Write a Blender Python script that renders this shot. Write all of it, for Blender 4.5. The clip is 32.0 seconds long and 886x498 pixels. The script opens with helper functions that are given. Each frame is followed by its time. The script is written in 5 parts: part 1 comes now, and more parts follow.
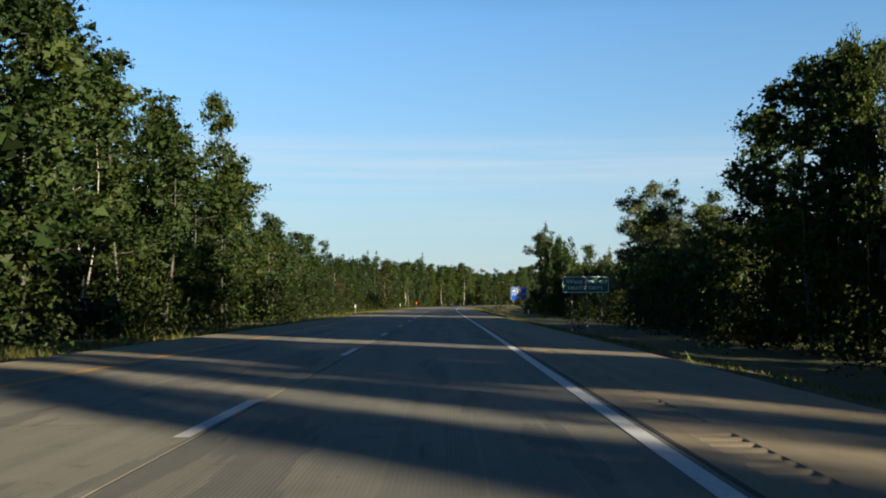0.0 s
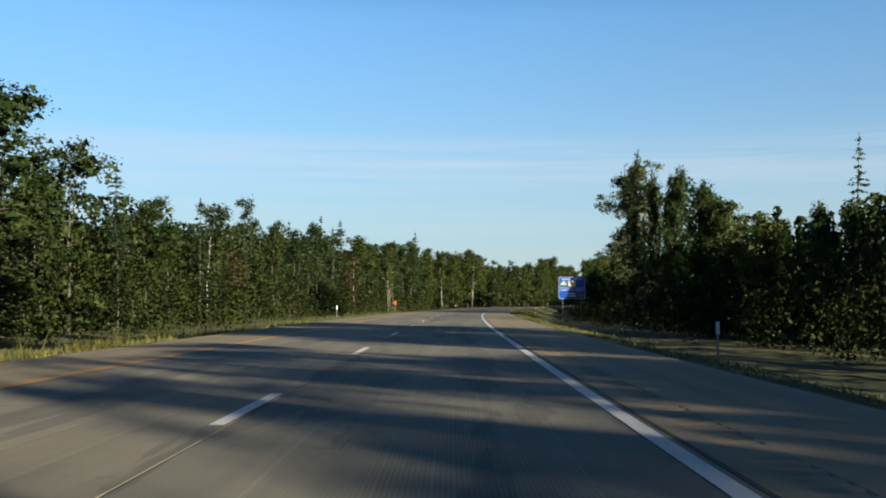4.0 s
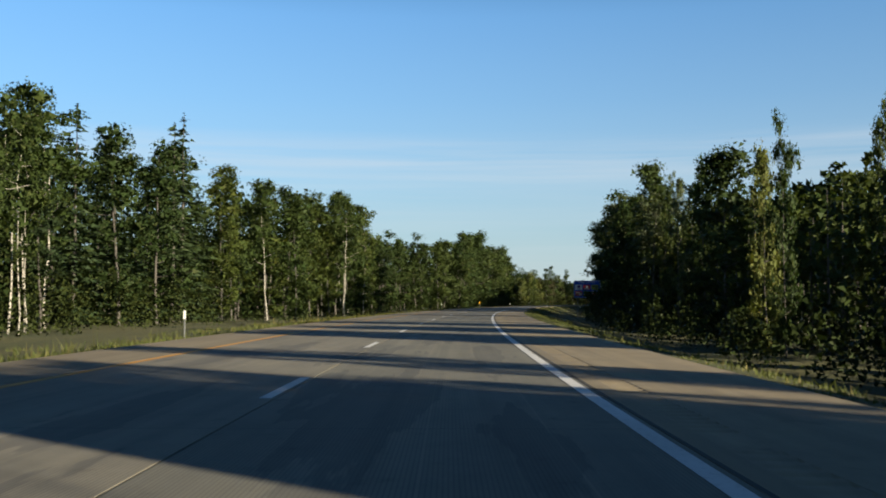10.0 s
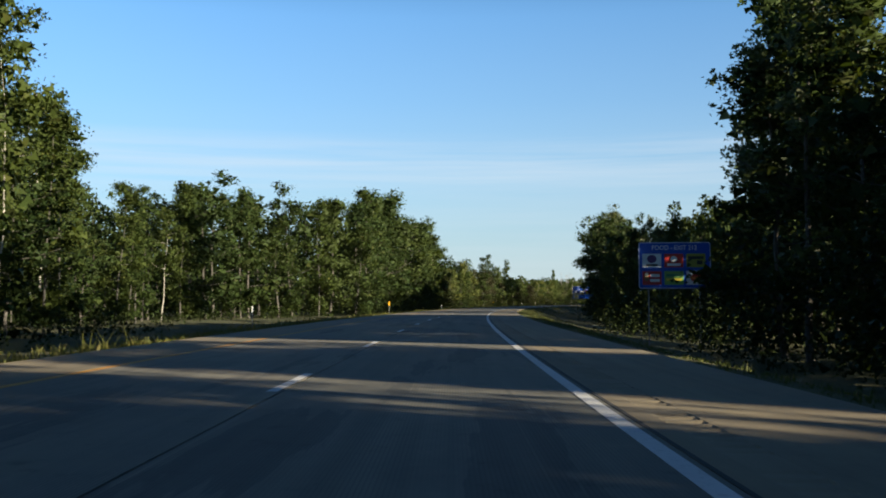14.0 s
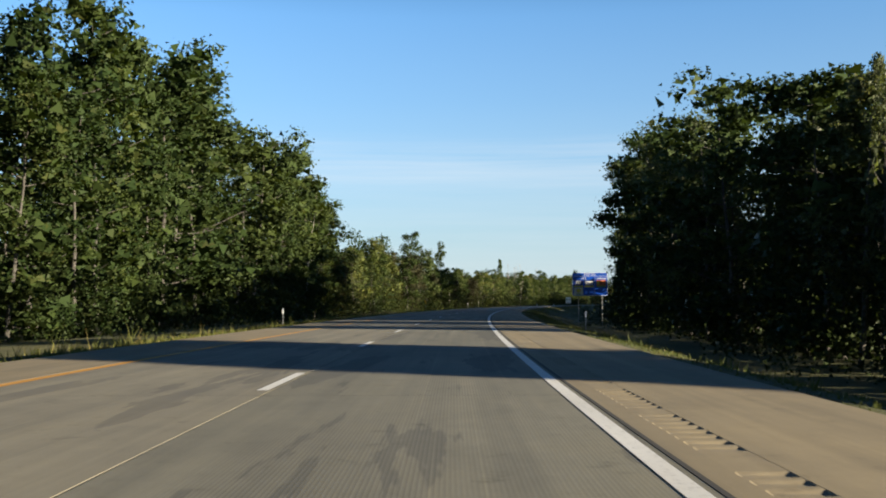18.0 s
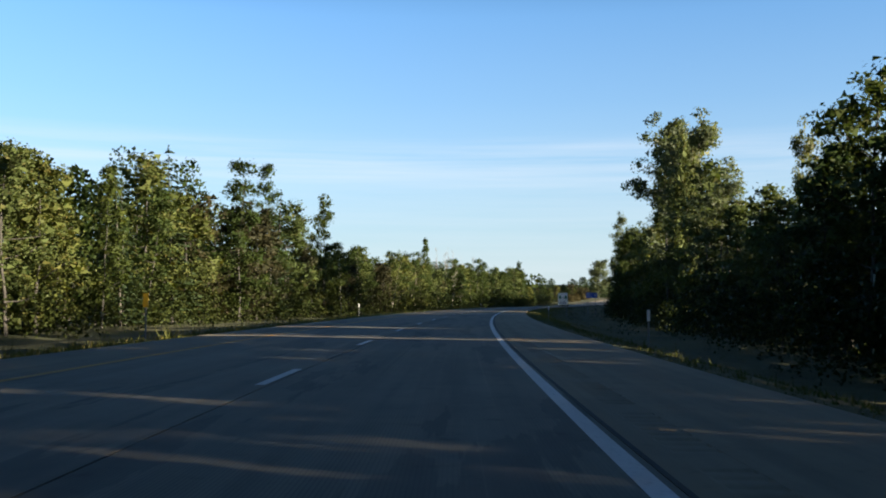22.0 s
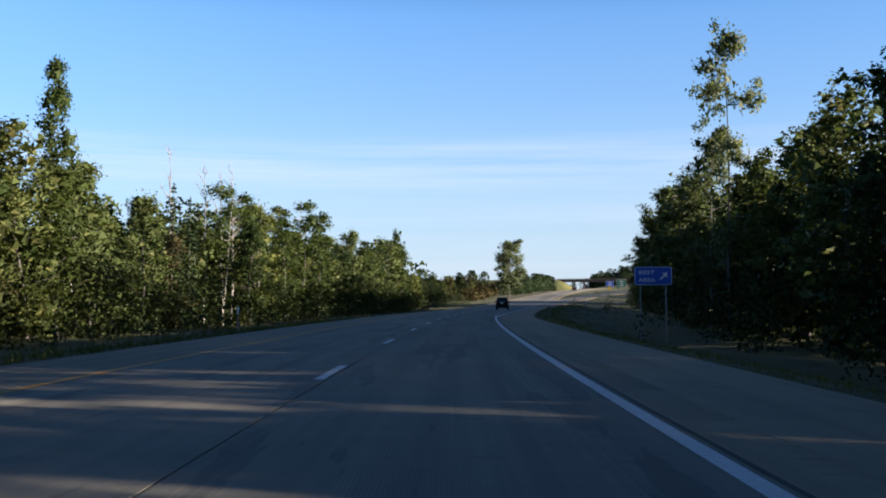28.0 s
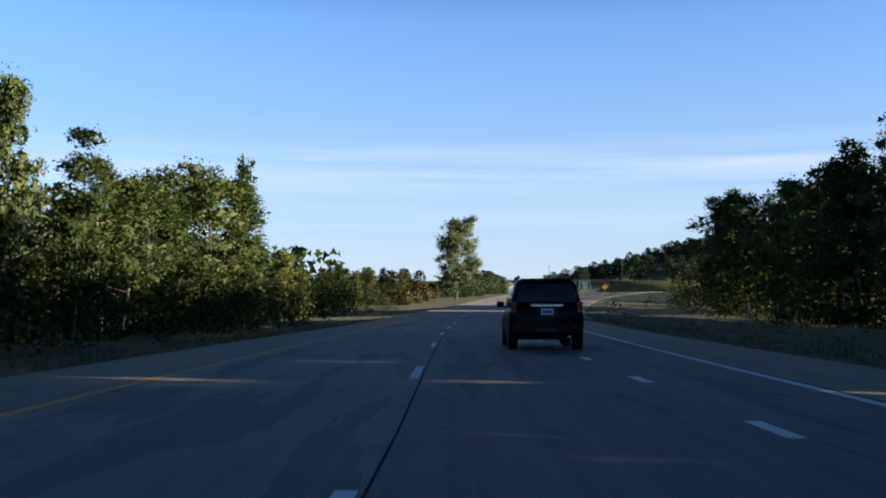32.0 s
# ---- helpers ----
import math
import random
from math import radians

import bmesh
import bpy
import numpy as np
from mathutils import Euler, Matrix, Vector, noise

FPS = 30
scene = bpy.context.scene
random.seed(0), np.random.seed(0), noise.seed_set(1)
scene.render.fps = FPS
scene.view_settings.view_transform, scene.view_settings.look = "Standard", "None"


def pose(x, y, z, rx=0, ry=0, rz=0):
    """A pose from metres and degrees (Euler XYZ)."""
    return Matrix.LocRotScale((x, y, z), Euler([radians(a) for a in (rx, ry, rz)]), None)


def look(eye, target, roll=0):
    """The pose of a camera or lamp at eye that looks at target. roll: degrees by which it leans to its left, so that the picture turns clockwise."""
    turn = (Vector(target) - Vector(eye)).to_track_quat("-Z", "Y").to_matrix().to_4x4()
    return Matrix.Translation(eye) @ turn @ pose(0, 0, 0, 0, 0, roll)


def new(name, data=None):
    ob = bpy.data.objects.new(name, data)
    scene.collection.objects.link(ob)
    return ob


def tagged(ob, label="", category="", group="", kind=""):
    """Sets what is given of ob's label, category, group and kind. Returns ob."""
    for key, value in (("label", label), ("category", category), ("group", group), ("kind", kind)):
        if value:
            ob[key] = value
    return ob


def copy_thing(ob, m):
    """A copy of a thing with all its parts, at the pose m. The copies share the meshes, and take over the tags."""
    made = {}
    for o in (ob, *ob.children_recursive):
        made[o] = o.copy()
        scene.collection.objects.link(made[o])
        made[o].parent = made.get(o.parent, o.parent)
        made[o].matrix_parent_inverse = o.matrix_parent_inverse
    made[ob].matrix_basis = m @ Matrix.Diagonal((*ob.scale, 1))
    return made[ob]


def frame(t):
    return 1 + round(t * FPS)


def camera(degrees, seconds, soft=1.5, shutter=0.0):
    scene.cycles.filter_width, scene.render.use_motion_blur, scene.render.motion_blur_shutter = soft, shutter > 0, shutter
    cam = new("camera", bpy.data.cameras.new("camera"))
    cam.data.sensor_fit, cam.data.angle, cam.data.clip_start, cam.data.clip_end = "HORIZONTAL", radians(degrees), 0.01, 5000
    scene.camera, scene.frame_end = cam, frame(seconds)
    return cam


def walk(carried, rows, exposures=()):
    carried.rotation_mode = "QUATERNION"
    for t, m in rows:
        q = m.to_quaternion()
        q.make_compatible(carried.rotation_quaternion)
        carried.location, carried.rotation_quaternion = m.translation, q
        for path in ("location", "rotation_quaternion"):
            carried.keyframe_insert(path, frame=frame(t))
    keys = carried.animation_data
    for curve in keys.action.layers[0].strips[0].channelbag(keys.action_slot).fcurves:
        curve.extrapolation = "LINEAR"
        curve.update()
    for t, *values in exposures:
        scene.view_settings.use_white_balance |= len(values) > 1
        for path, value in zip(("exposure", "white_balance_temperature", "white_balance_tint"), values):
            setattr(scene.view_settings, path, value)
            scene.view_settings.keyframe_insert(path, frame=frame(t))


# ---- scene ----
cam = camera(48.26, 32.0, soft=1.9, shutter=0.05)
PATH = [
    (0, 0.000, 0.000, 1.07, 93.120, 0.097, 0.179),
    (0.5, 0.011, 15.240, 1.07, 93.139, 0.016, 0.163),
    (1, 0.003, 30.480, 1.07, 93.130, 0.090, 0.227),
    (1.5, -0.023, 45.720, 1.07, 93.221, 0.130, 0.350),
    (2, -0.062, 60.960, 1.07, 93.156, -0.018, 0.390),
    (2.5, -0.105, 76.200, 1.07, 93.231, -0.102, 0.391),
    (3, -0.150, 91.440, 1.07, 93.124, -0.102, 0.391),
    (3.5, -0.189, 106.680, 1.07, 93.204, -0.132, 0.420),
    (4, -0.205, 121.920, 1.07, 93.141, -0.128, 0.269),
    (4.5, -0.178, 137.160, 1.07, 93.141, -0.137, 0.076),
    (5, -0.087, 152.399, 1.07, 93.141, -0.159, -0.136),
    (5.5, 0.083, 167.638, 1.07, 93.013, -0.197, -0.317),
    (6, 0.352, 182.876, 1.07, 93.118, -0.178, -0.873),
    (6.5, 0.744, 198.111, 1.07, 93.106, -0.011, -1.501),
    (7, 1.285, 213.341, 1.07, 93.073, 0.127, -2.202),
    (7.5, 1.992, 228.565, 1.07, 93.102, 0.029, -2.850),
    (8, 2.869, 243.779, 1.07, 93.094, 0.003, -3.469),
    (8.5, 3.908, 258.984, 1.07, 93.110, 0.000, -4.046),
    (9, 5.108, 274.177, 1.07, 93.092, -0.018, -4.644),
    (9.5, 6.471, 289.355, 1.07, 93.005, 0.020, -5.260),
    (10, 7.995, 304.519, 1.07, 93.100, -0.027, -5.872),
    (10.5, 9.682, 319.665, 1.07, 93.101, 0.024, -6.495),
    (11, 11.534, 334.792, 1.07, 93.074, 0.039, -7.075),
    (11.5, 13.550, 349.898, 1.07, 93.119, 0.034, -7.676),
    (12, 15.728, 364.982, 1.07, 93.191, 0.134, -8.250),
    (12.5, 18.064, 380.042, 1.07, 93.106, 0.239, -8.901),
    (13, 20.554, 395.077, 1.07, 93.125, 0.299, -9.547),
    (13.5, 23.196, 410.086, 1.07, 93.190, 0.344, -10.092),
    (14, 25.985, 425.068, 1.07, 93.116, 0.115, -10.657),
    (14.5, 28.916, 440.024, 1.07, 93.154, 0.115, -11.124),
    (15, 31.981, 454.952, 1.07, 93.141, 0.096, -11.613),
    (15.5, 35.178, 469.853, 1.07, 93.141, 0.086, -12.105),
    (16, 38.509, 484.725, 1.07, 93.141, 0.085, -12.610),
    (16.5, 41.987, 499.563, 1.07, 93.266, 0.093, -13.109),
    (17, 45.619, 514.363, 1.07, 93.140, 0.150, -13.738),
    (17.5, 49.409, 529.124, 1.07, 93.097, 0.206, -14.383),
    (18, 53.360, 543.843, 1.07, 93.114, 0.156, -15.051),
    (18.5, 57.467, 558.519, 1.07, 93.115, 0.036, -15.716),
    (19, 61.733, 573.150, 1.07, 93.050, -0.054, -16.369),
    (19.5, 66.157, 587.734, 1.07, 93.145, -0.073, -16.989),
    (20, 70.734, 602.270, 1.07, 92.997, -0.106, -17.572),
    (20.5, 75.455, 616.760, 1.07, 93.087, -0.135, -18.130),
    (21, 80.313, 631.205, 1.07, 93.072, -0.088, -18.667),
    (21.5, 85.303, 645.605, 1.07, 93.105, -0.074, -19.179),
    (22, 90.426, 659.958, 1.07, 93.114, -0.139, -19.696),
    (22.5, 95.684, 674.263, 1.07, 93.133, -0.096, -20.061),
    (23, 101.077, 688.516, 1.07, 93.104, -0.030, -20.664),
    (23.5, 106.606, 702.718, 1.07, 93.175, -0.035, -21.172),
    (24, 112.280, 716.862, 1.07, 93.153, 0.035, -21.689),
    (24.5, 118.111, 730.943, 1.07, 93.133, 0.087, -22.388),
    (25, 124.114, 744.950, 1.07, 93.090, 0.053, -23.308),
    (25.5, 130.296, 758.880, 1.07, 93.088, 0.033, -24.128),
    (26, 136.651, 772.732, 1.07, 93.141, 0.077, -24.773),
    (26.5, 143.162, 786.511, 1.07, 93.141, 0.129, -25.395),
    (27, 149.819, 800.220, 1.07, 93.141, 0.194, -26.018),
    (27.5, 156.613, 813.861, 1.07, 93.209, 0.277, -26.681),
    (28, 163.540, 827.437, 1.07, 93.112, 0.191, -27.150),
    (28.5, 170.591, 840.947, 1.07, 93.160, 0.036, -27.623),
    (29, 177.760, 854.395, 1.07, 93.218, 0.041, -28.070),
    (29.5, 185.041, 867.783, 1.07, 93.152, 0.238, -28.541),
    (30, 192.434, 881.111, 1.07, 93.192, 0.181, -28.999),
    (30.5, 199.939, 894.374, 1.07, 93.286, 0.111, -29.533),
    (31, 207.557, 907.574, 1.07, 93.322, 0.025, -30.022),
    (31.5, 215.287, 920.707, 1.07, 93.335, -0.032, -30.493),
    (32, 223.130, 933.775, 1.07, 93.404, -0.084, -30.952),
]
EXPOSURES = [(0, 1.32, 6550, 6), (4, 1.30, 6550, 6), (8, 1.2, 6550, 6), (11, 1.3, 6500, 7), (14, 1.43, 6450, 7), (19, 1.53, 6500, 8), (24, 1.70, 6550, 11), (28, 1.66, 6100, 16), (32, 1.62, 6080, 18)]
walk(cam, [(t, pose(*p)) for t, *p in PATH], EXPOSURES)

# ---- daylight: a low sun from behind on the right, clear sky with thin high cloud ----
SUN_AZ, SUN_EL = 136.0, 12.0
world = bpy.data.worlds.new("world")
scene.world = world
world.use_nodes = True
wn, wl = world.node_tree.nodes, world.node_tree.links
wn.clear()
w_out = wn.new("ShaderNodeOutputWorld")
w_bg = wn.new("ShaderNodeBackground")
w_sky = wn.new("ShaderNodeTexSky")
w_sky.sky_type = 'NISHITA'
w_sky.sun_disc = False
w_sky.sun_elevation = radians(SUN_EL)
w_sky.sun_rotation = radians(SUN_AZ)
w_sky.air_density, w_sky.dust_density, w_sky.ozone_density = 1.0, 0.0, 4.0
w_bg.inputs[1].default_value = 0.05
# thin streaks of cloud, low over the horizon
w_co = wn.new("ShaderNodeTexCoord")
w_sep = wn.new("ShaderNodeSeparateXYZ")
wl.new(w_co.outputs["Generated"], w_sep.inputs[0])
w_map = wn.new("ShaderNodeMapping")
w_map.inputs["Scale"].default_value = (1.5, 1.5, 46.0)
wl.new(w_co.outputs["Generated"], w_map.inputs[0])
w_noi = wn.new("ShaderNodeTexNoise")
w_noi.inputs["Scale"].default_value = 1.6
w_noi.inputs["Detail"].default_value = 7
w_noi.inputs["Roughness"].default_value = 0.6
wl.new(w_map.outputs[0], w_noi.inputs["Vector"])
w_band = wn.new("ShaderNodeValToRGB")
for e, (p, v) in zip([w_band.color_ramp.elements.new(0.5) for _ in range(3)], ((0.105, 0.35), (0.143, 1.0), (0.172, 0.0))):
    e.position, e.color = p, (v, v, v, 1)
w_band.color_ramp.elements[0].position, w_band.color_ramp.elements[0].color = 0.0, (0.35, 0.35, 0.35, 1)
w_band.color_ramp.elements[-1].color = (0, 0, 0, 1)
wl.new(w_sep.outputs["Z"], w_band.inputs[0])
w_ramp = wn.new("ShaderNodeMapRange")
w_ramp.inputs["From Min"].default_value, w_ramp.inputs["From Max"].default_value = 0.36, 0.78
wl.new(w_noi.outputs[0], w_ramp.inputs["Value"])
w_mul = wn.new("ShaderNodeMath")
w_mul.operation = 'MULTIPLY'
wl.new(w_band.outputs[0], w_mul.inputs[0])
wl.new(w_ramp.outputs[0], w_mul.inputs[1])
w_mul2 = wn.new("ShaderNodeMath")
w_mul2.operation = 'MULTIPLY'
w_mul2.inputs[1].default_value = 0.62
wl.new(w_mul.outputs[0], w_mul2.inputs[0])
w_mix = wn.new("ShaderNodeMix")
w_mix.data_type = 'RGBA'
w_mix.inputs["B"].default_value = (6.0, 6.3, 6.8, 1)
wl.new(w_mul2.outputs[0], w_mix.inputs["Factor"])
# low sky brightened, unseen zenith dimmed to deepen the shade; the whole a clear blue
w_by_height = wn.new("ShaderNodeValToRGB")
for p, v in ((.12, 1.40), (.28, 1.70), (.42, .88)):
    e = w_by_height.color_ramp.elements.new(p)
    e.color = (v, v, v, 1)
w_by_height.color_ramp.elements.new(.60).color = (.15, .20, .32, 1)
w_by_height.color_ramp.elements[0].color = (1.02, 1.02, 1.02, 1)
w_by_height.color_ramp.elements[-1].color = (.13, .18, .30, 1)
wl.new(w_sep.outputs["Z"], w_by_height.inputs[0])
w_tint = wn.new("ShaderNodeMix")
w_tint.data_type, w_tint.blend_type = 'RGBA', 'MULTIPLY'
w_tint.inputs["Factor"].default_value = 1.0
w_tint.inputs["B"].default_value = (.83, .97, 1.03, 1)
wl.new(w_sky.outputs[0], w_tint.inputs["A"])
w_lift = wn.new("ShaderNodeVectorMath")
w_lift.operation = 'MULTIPLY'
wl.new(w_tint.outputs["Result"], w_lift.inputs[0])
wl.new(w_by_height.outputs[0], w_lift.inputs[1])
w_low = wn.new("ShaderNodeValToRGB")
for p, v in ((.05, .62), (.12, .42), (.20, .18), (.32, 0.0)):
    e = w_low.color_ramp.elements.new(p)
    e.color = (v, v, v, 1)
w_low.color_ramp.elements[0].color = (.8, .8, .8, 1)
w_low.color_ramp.elements[-1].color = (0, 0, 0, 1)
wl.new(w_sep.outputs["Z"], w_low.inputs[0])
w_veil = wn.new("ShaderNodeMix")
w_veil.data_type = 'RGBA'
w_veil.inputs["B"].default_value = (4.4, 5.15, 5.9, 1)
wl.new(w_low.outputs[0], w_veil.inputs["Factor"])
wl.new(w_lift.outputs[0], w_veil.inputs["A"])
wl.new(w_veil.outputs["Result"], w_mix.inputs["A"])
wl.new(w_mix.outputs["Result"], w_bg.inputs[0])
wl.new(w_bg.outputs[0], w_out.inputs[0])

sun = new("sun", bpy.data.lights.new("sun", 'SUN'))
sun.data.energy, sun.data.angle, sun.data.color = 5.0, radians(0.53), (1.0, 0.865, 0.66)
_a, _e = radians(SUN_AZ), radians(SUN_EL)
SUN_DIR = Vector((math.sin(_a) * math.cos(_e), math.cos(_a) * math.cos(_e), math.sin(_e)))
sun.matrix_world = look(SUN_DIR * 50, (0, 0, 0))

# ---- the plan: a carriageway that bends slowly to the right ----
STEP = 3.048
HEAD = [0.073, -0.156, 0.007, 1.225, 3.608, 6.047, 8.519, 10.823, 12.901, 15.329, 17.768, 19.912, 22.163, 24.978, 27.301, 29.258, 31.215]


def cubic(x, xp, fp):
    x, xp, fp = np.asarray(x, float), np.asarray(xp, float), np.asarray(fp, float)
    i = np.clip(np.searchsorted(xp, x, side="right") - 1, 0, len(xp) - 2)
    u = (x - xp[i]) / (xp[1] - xp[0])
    q = np.concatenate([[2 * fp[0] - fp[1]], fp, [2 * fp[-1] - fp[-2]]])
    a, b, c, d = q[i], q[i + 1], q[i + 2], q[i + 3]
    return b + .5 * u * (c - a + u * (2 * a - 5 * b + 4 * c - d + u * (3 * (b - c) + d - a)))


def plan():
    s = np.arange(0, 975.4, STEP)
    h = np.radians(cubic(s, np.arange(17) * 60.96, HEAD))
    m = (h[1:] + h[:-1]) / 2
    x = np.concatenate([[0], np.cumsum(np.sin(m) * STEP)])
    y = np.concatenate([[0], np.cumsum(np.cos(m) * STEP)])
    off = np.interp(s, OFF_S, OFF_L)
    off = np.convolve(np.pad(off, 5, "edge"), np.ones(11) / 11, "valid")
    off[-6:] = off[-7] + (off[-7] - off[-11]) / 4 * np.arange(1, 7)
    x, y = x + off * np.cos(h), y - off * np.sin(h)
    th = np.arctan2(np.gradient(x), np.gradient(y))
    th = np.convolve(np.pad(th, 10, "edge"), np.ones(21) / 21, "valid")
    # straight before the start; the bend goes on for a while after the end
    nb, na = 500, 800
    hb = np.full(nb, th[0])
    xb = x[0] - np.cumsum(np.sin(hb) * STEP)
    yb = y[0] - np.cumsum(np.cos(hb) * STEP)
    k = BEND_ON
    ha = th[-12] + np.radians(k) * np.minimum(np.arange(1, na + 1) * STEP, BEND_LEN)
    xa = x[-1] + np.cumsum(np.sin(ha) * STEP)
    ya = y[-1] + np.cumsum(np.cos(ha) * STEP)
    x = np.concatenate([xb[::-1], x, xa])
    y = np.concatenate([yb[::-1], y, ya])
    th = np.concatenate([hb, th, ha])
    th = np.convolve(np.pad(th, 10, "edge"), np.ones(21) / 21, "valid")
    return (np.arange(len(x)) - nb) * STEP, x, y, th


OFF_S = [v * 30.48 + 9 for v in (0, 2, 6, 8, 9, 11, 13, 14.5, 16.5, 19, 20, 22, 23, 24, 25, 25.5, 27.5, 29, 30, 31, 32)]
OFF_L = [-.27, -.25, -.10, -.12, -.14, -.27, -.31, -.29, -.36, -.54, -.66, -.65, -.48, -.14, .07, .10, -.04, .08, .30, .61, 1.46]
BEND_ON, BEND_LEN = 0.034, 245.0
PS, PX, PY, PT = plan()


CLIMB_S = np.arange(1000.0, 1800.0, 4.0)
CLIMB_Z = np.cumsum(np.interp(CLIMB_S, [1017, 1177, 1310, 1400, 1575, 1760], [0, .0278, .0278, .017, .017, 0])) * 4.0


def rise(s):
    """The road's height: flat, then a slow climb."""
    return np.interp(s, CLIMB_S, CLIMB_Z)


def W(s, l, z=0.0):
    """World places from metres along the lane, metres to its right, and height over the road."""
    s, l = np.asarray(s, float), np.asarray(l, float)
    x, y, h = np.interp(s, PS, PX), np.interp(s, PS, PY), np.interp(s, PS, PT)
    return np.stack([x + l * np.cos(h), y - l * np.sin(h), np.zeros_like(x) + z + rise(s)], -1)


def yaw_at(s):
    """Degrees by which a thing's own +y turns to look along the road."""
    return -math.degrees(float(np.interp(s, PS, PT)))


def widen(s):
    """How far the right-hand edge line lies beyond its usual place: the lane that leaves for the rest area."""
    s = np.asarray(s, float)
    return 3.66 * np.clip((s - 925) / 115, 0, 1) * np.clip((1250 - s) / 120, 0, 1)


def ramp_l(s):
    """Where the ramp leaves the road, in metres to the right."""
    return 5.4 + .00028 * np.clip(np.asarray(s, float) - 1045, 0, 500) ** 2


def ramp_edge(s):
    """The right-hand edge of the ramp's paving."""
    return ramp_l(s) + 3.6 + 3.4 * np.clip((np.asarray(s, float) - 1050) / 80, 0, 1)


def ground_z(s, l):
    s, l = np.asarray(s, float), np.asarray(l, float)
    r = l - widen(s)
    z = np.interp(r, [-900, -40, -24, -14, -8.6, -7.9, 4.5, 5.2, 6.3, 9, 14, 30, 900], [-1.2, -1.2, -1.25, -.75, -.12, -.10, -.10, -.13, -.30, -1.25, -2.2, -2.3, -2.3])
    z = z + np.clip((s - 1640) / 110, 0, 1) * np.clip((l + 18) * .27, 0, 45)
    z = z + 1.7 * np.clip((s - 925) / 40, 0, 1) * np.clip((r - 6) / 4, 0, 1)
    by_ramp = np.clip((s - 1050) / 50, 0, 1) * np.clip((1480 - s) / 60, 0, 1) * np.clip((ramp_edge(s) + 8 - l) / 6, 0, 1) * (l > 0)
    z = z + (-.12 - z) * by_ramp
    amp = np.clip((np.abs(r + 1.6) - 7) / 6, 0, 1) * .12 * (1 - by_ramp)
    return z + amp * (np.sin(s * .31 + l * .17) + np.sin(s * .113 - l * .41) + np.sin(s * .05 + 1.3))


# ---- materials ----
def nodes_of(name):
    m = bpy.data.materials.new(name)
    m.use_nodes = True
    nt = m.node_tree
    return m, nt.nodes, nt.links, nt.nodes["Principled BSDF"]


def ramp(n, l, src, stops):
    r = n.new("ShaderNodeValToRGB")
    el = r.color_ramp.elements
    while len(el) < len(stops):
        el.new(0.5)
    for e, (p, c) in zip(el, stops):
        e.position, e.color = p, (*c, 1)
    l.new(src, r.inputs[0])
    return r.outputs[0]


def noise_tex(n, l, scale, detail=4, rough=.55, vec=None, stretch=None):
    t = n.new("ShaderNodeTexNoise")
    t.inputs["Scale"].default_value, t.inputs["Detail"].default_value, t.inputs["Roughness"].default_value = scale, detail, rough
    if vec is not None:
        if stretch:
            mp = n.new("ShaderNodeMapping")
            mp.inputs["Scale"].default_value = stretch
            l.new(vec, mp.inputs[0])
            vec = mp.outputs[0]
        l.new(vec, t.inputs["Vector"])
    return t.outputs[0]


def mixc(n, l, fac, a, b, mode='MIX'):
    m = n.new("ShaderNodeMix")
    m.data_type, m.blend_type = 'RGBA', mode
    for key, v in (("Factor", fac), ("A", a), ("B", b)):
        if isinstance(v, (int, float)):
            m.inputs[key].default_value = v
        elif isinstance(v, tuple):
            m.inputs[key].default_value = (*v, 1)
        else:
            l.new(v, m.inputs[key])
    return m.outputs["Result"]


def bump(n, l, b, height, strength=.3, dist=.02):
    k = n.new("ShaderNodeBump")
    k.inputs["Strength"].default_value, k.inputs["Distance"].default_value = strength, dist
    l.new(height, k.inputs["Height"])
    l.new(k.outputs[0], b.inputs["Normal"])


def plain(name, col, rough=.6, metal=0.0, var=.12, scale=6.0, bumpy=0.0):
    """A surface with a fine and a coarse unevenness of colour."""
    m, n, l, b = nodes_of(name)
    co = n.new("ShaderNodeTexCoord").outputs["Object"]
    fine = noise_tex(n, l, scale * 6, 3, .6, co)
    coarse = noise_tex(n, l, scale, 4, .6, co)
    lo = tuple(c * (1 - var) for c in col)
    hi = tuple(min(1, c * (1 + var)) for c in col)
    c = ramp(n, l, coarse, [(.3, lo), (.7, hi)])
    c = mixc(n, l, .5, c, ramp(n, l, fine, [(.3, lo), (.7, hi)]))
    l.new(c, b.inputs["Base Color"])
    b.inputs["Roughness"].default_value, b.inputs["Metallic"].default_value = rough, metal
    if bumpy:
        bump(n, l, b, fine, bumpy, .01)
    return m


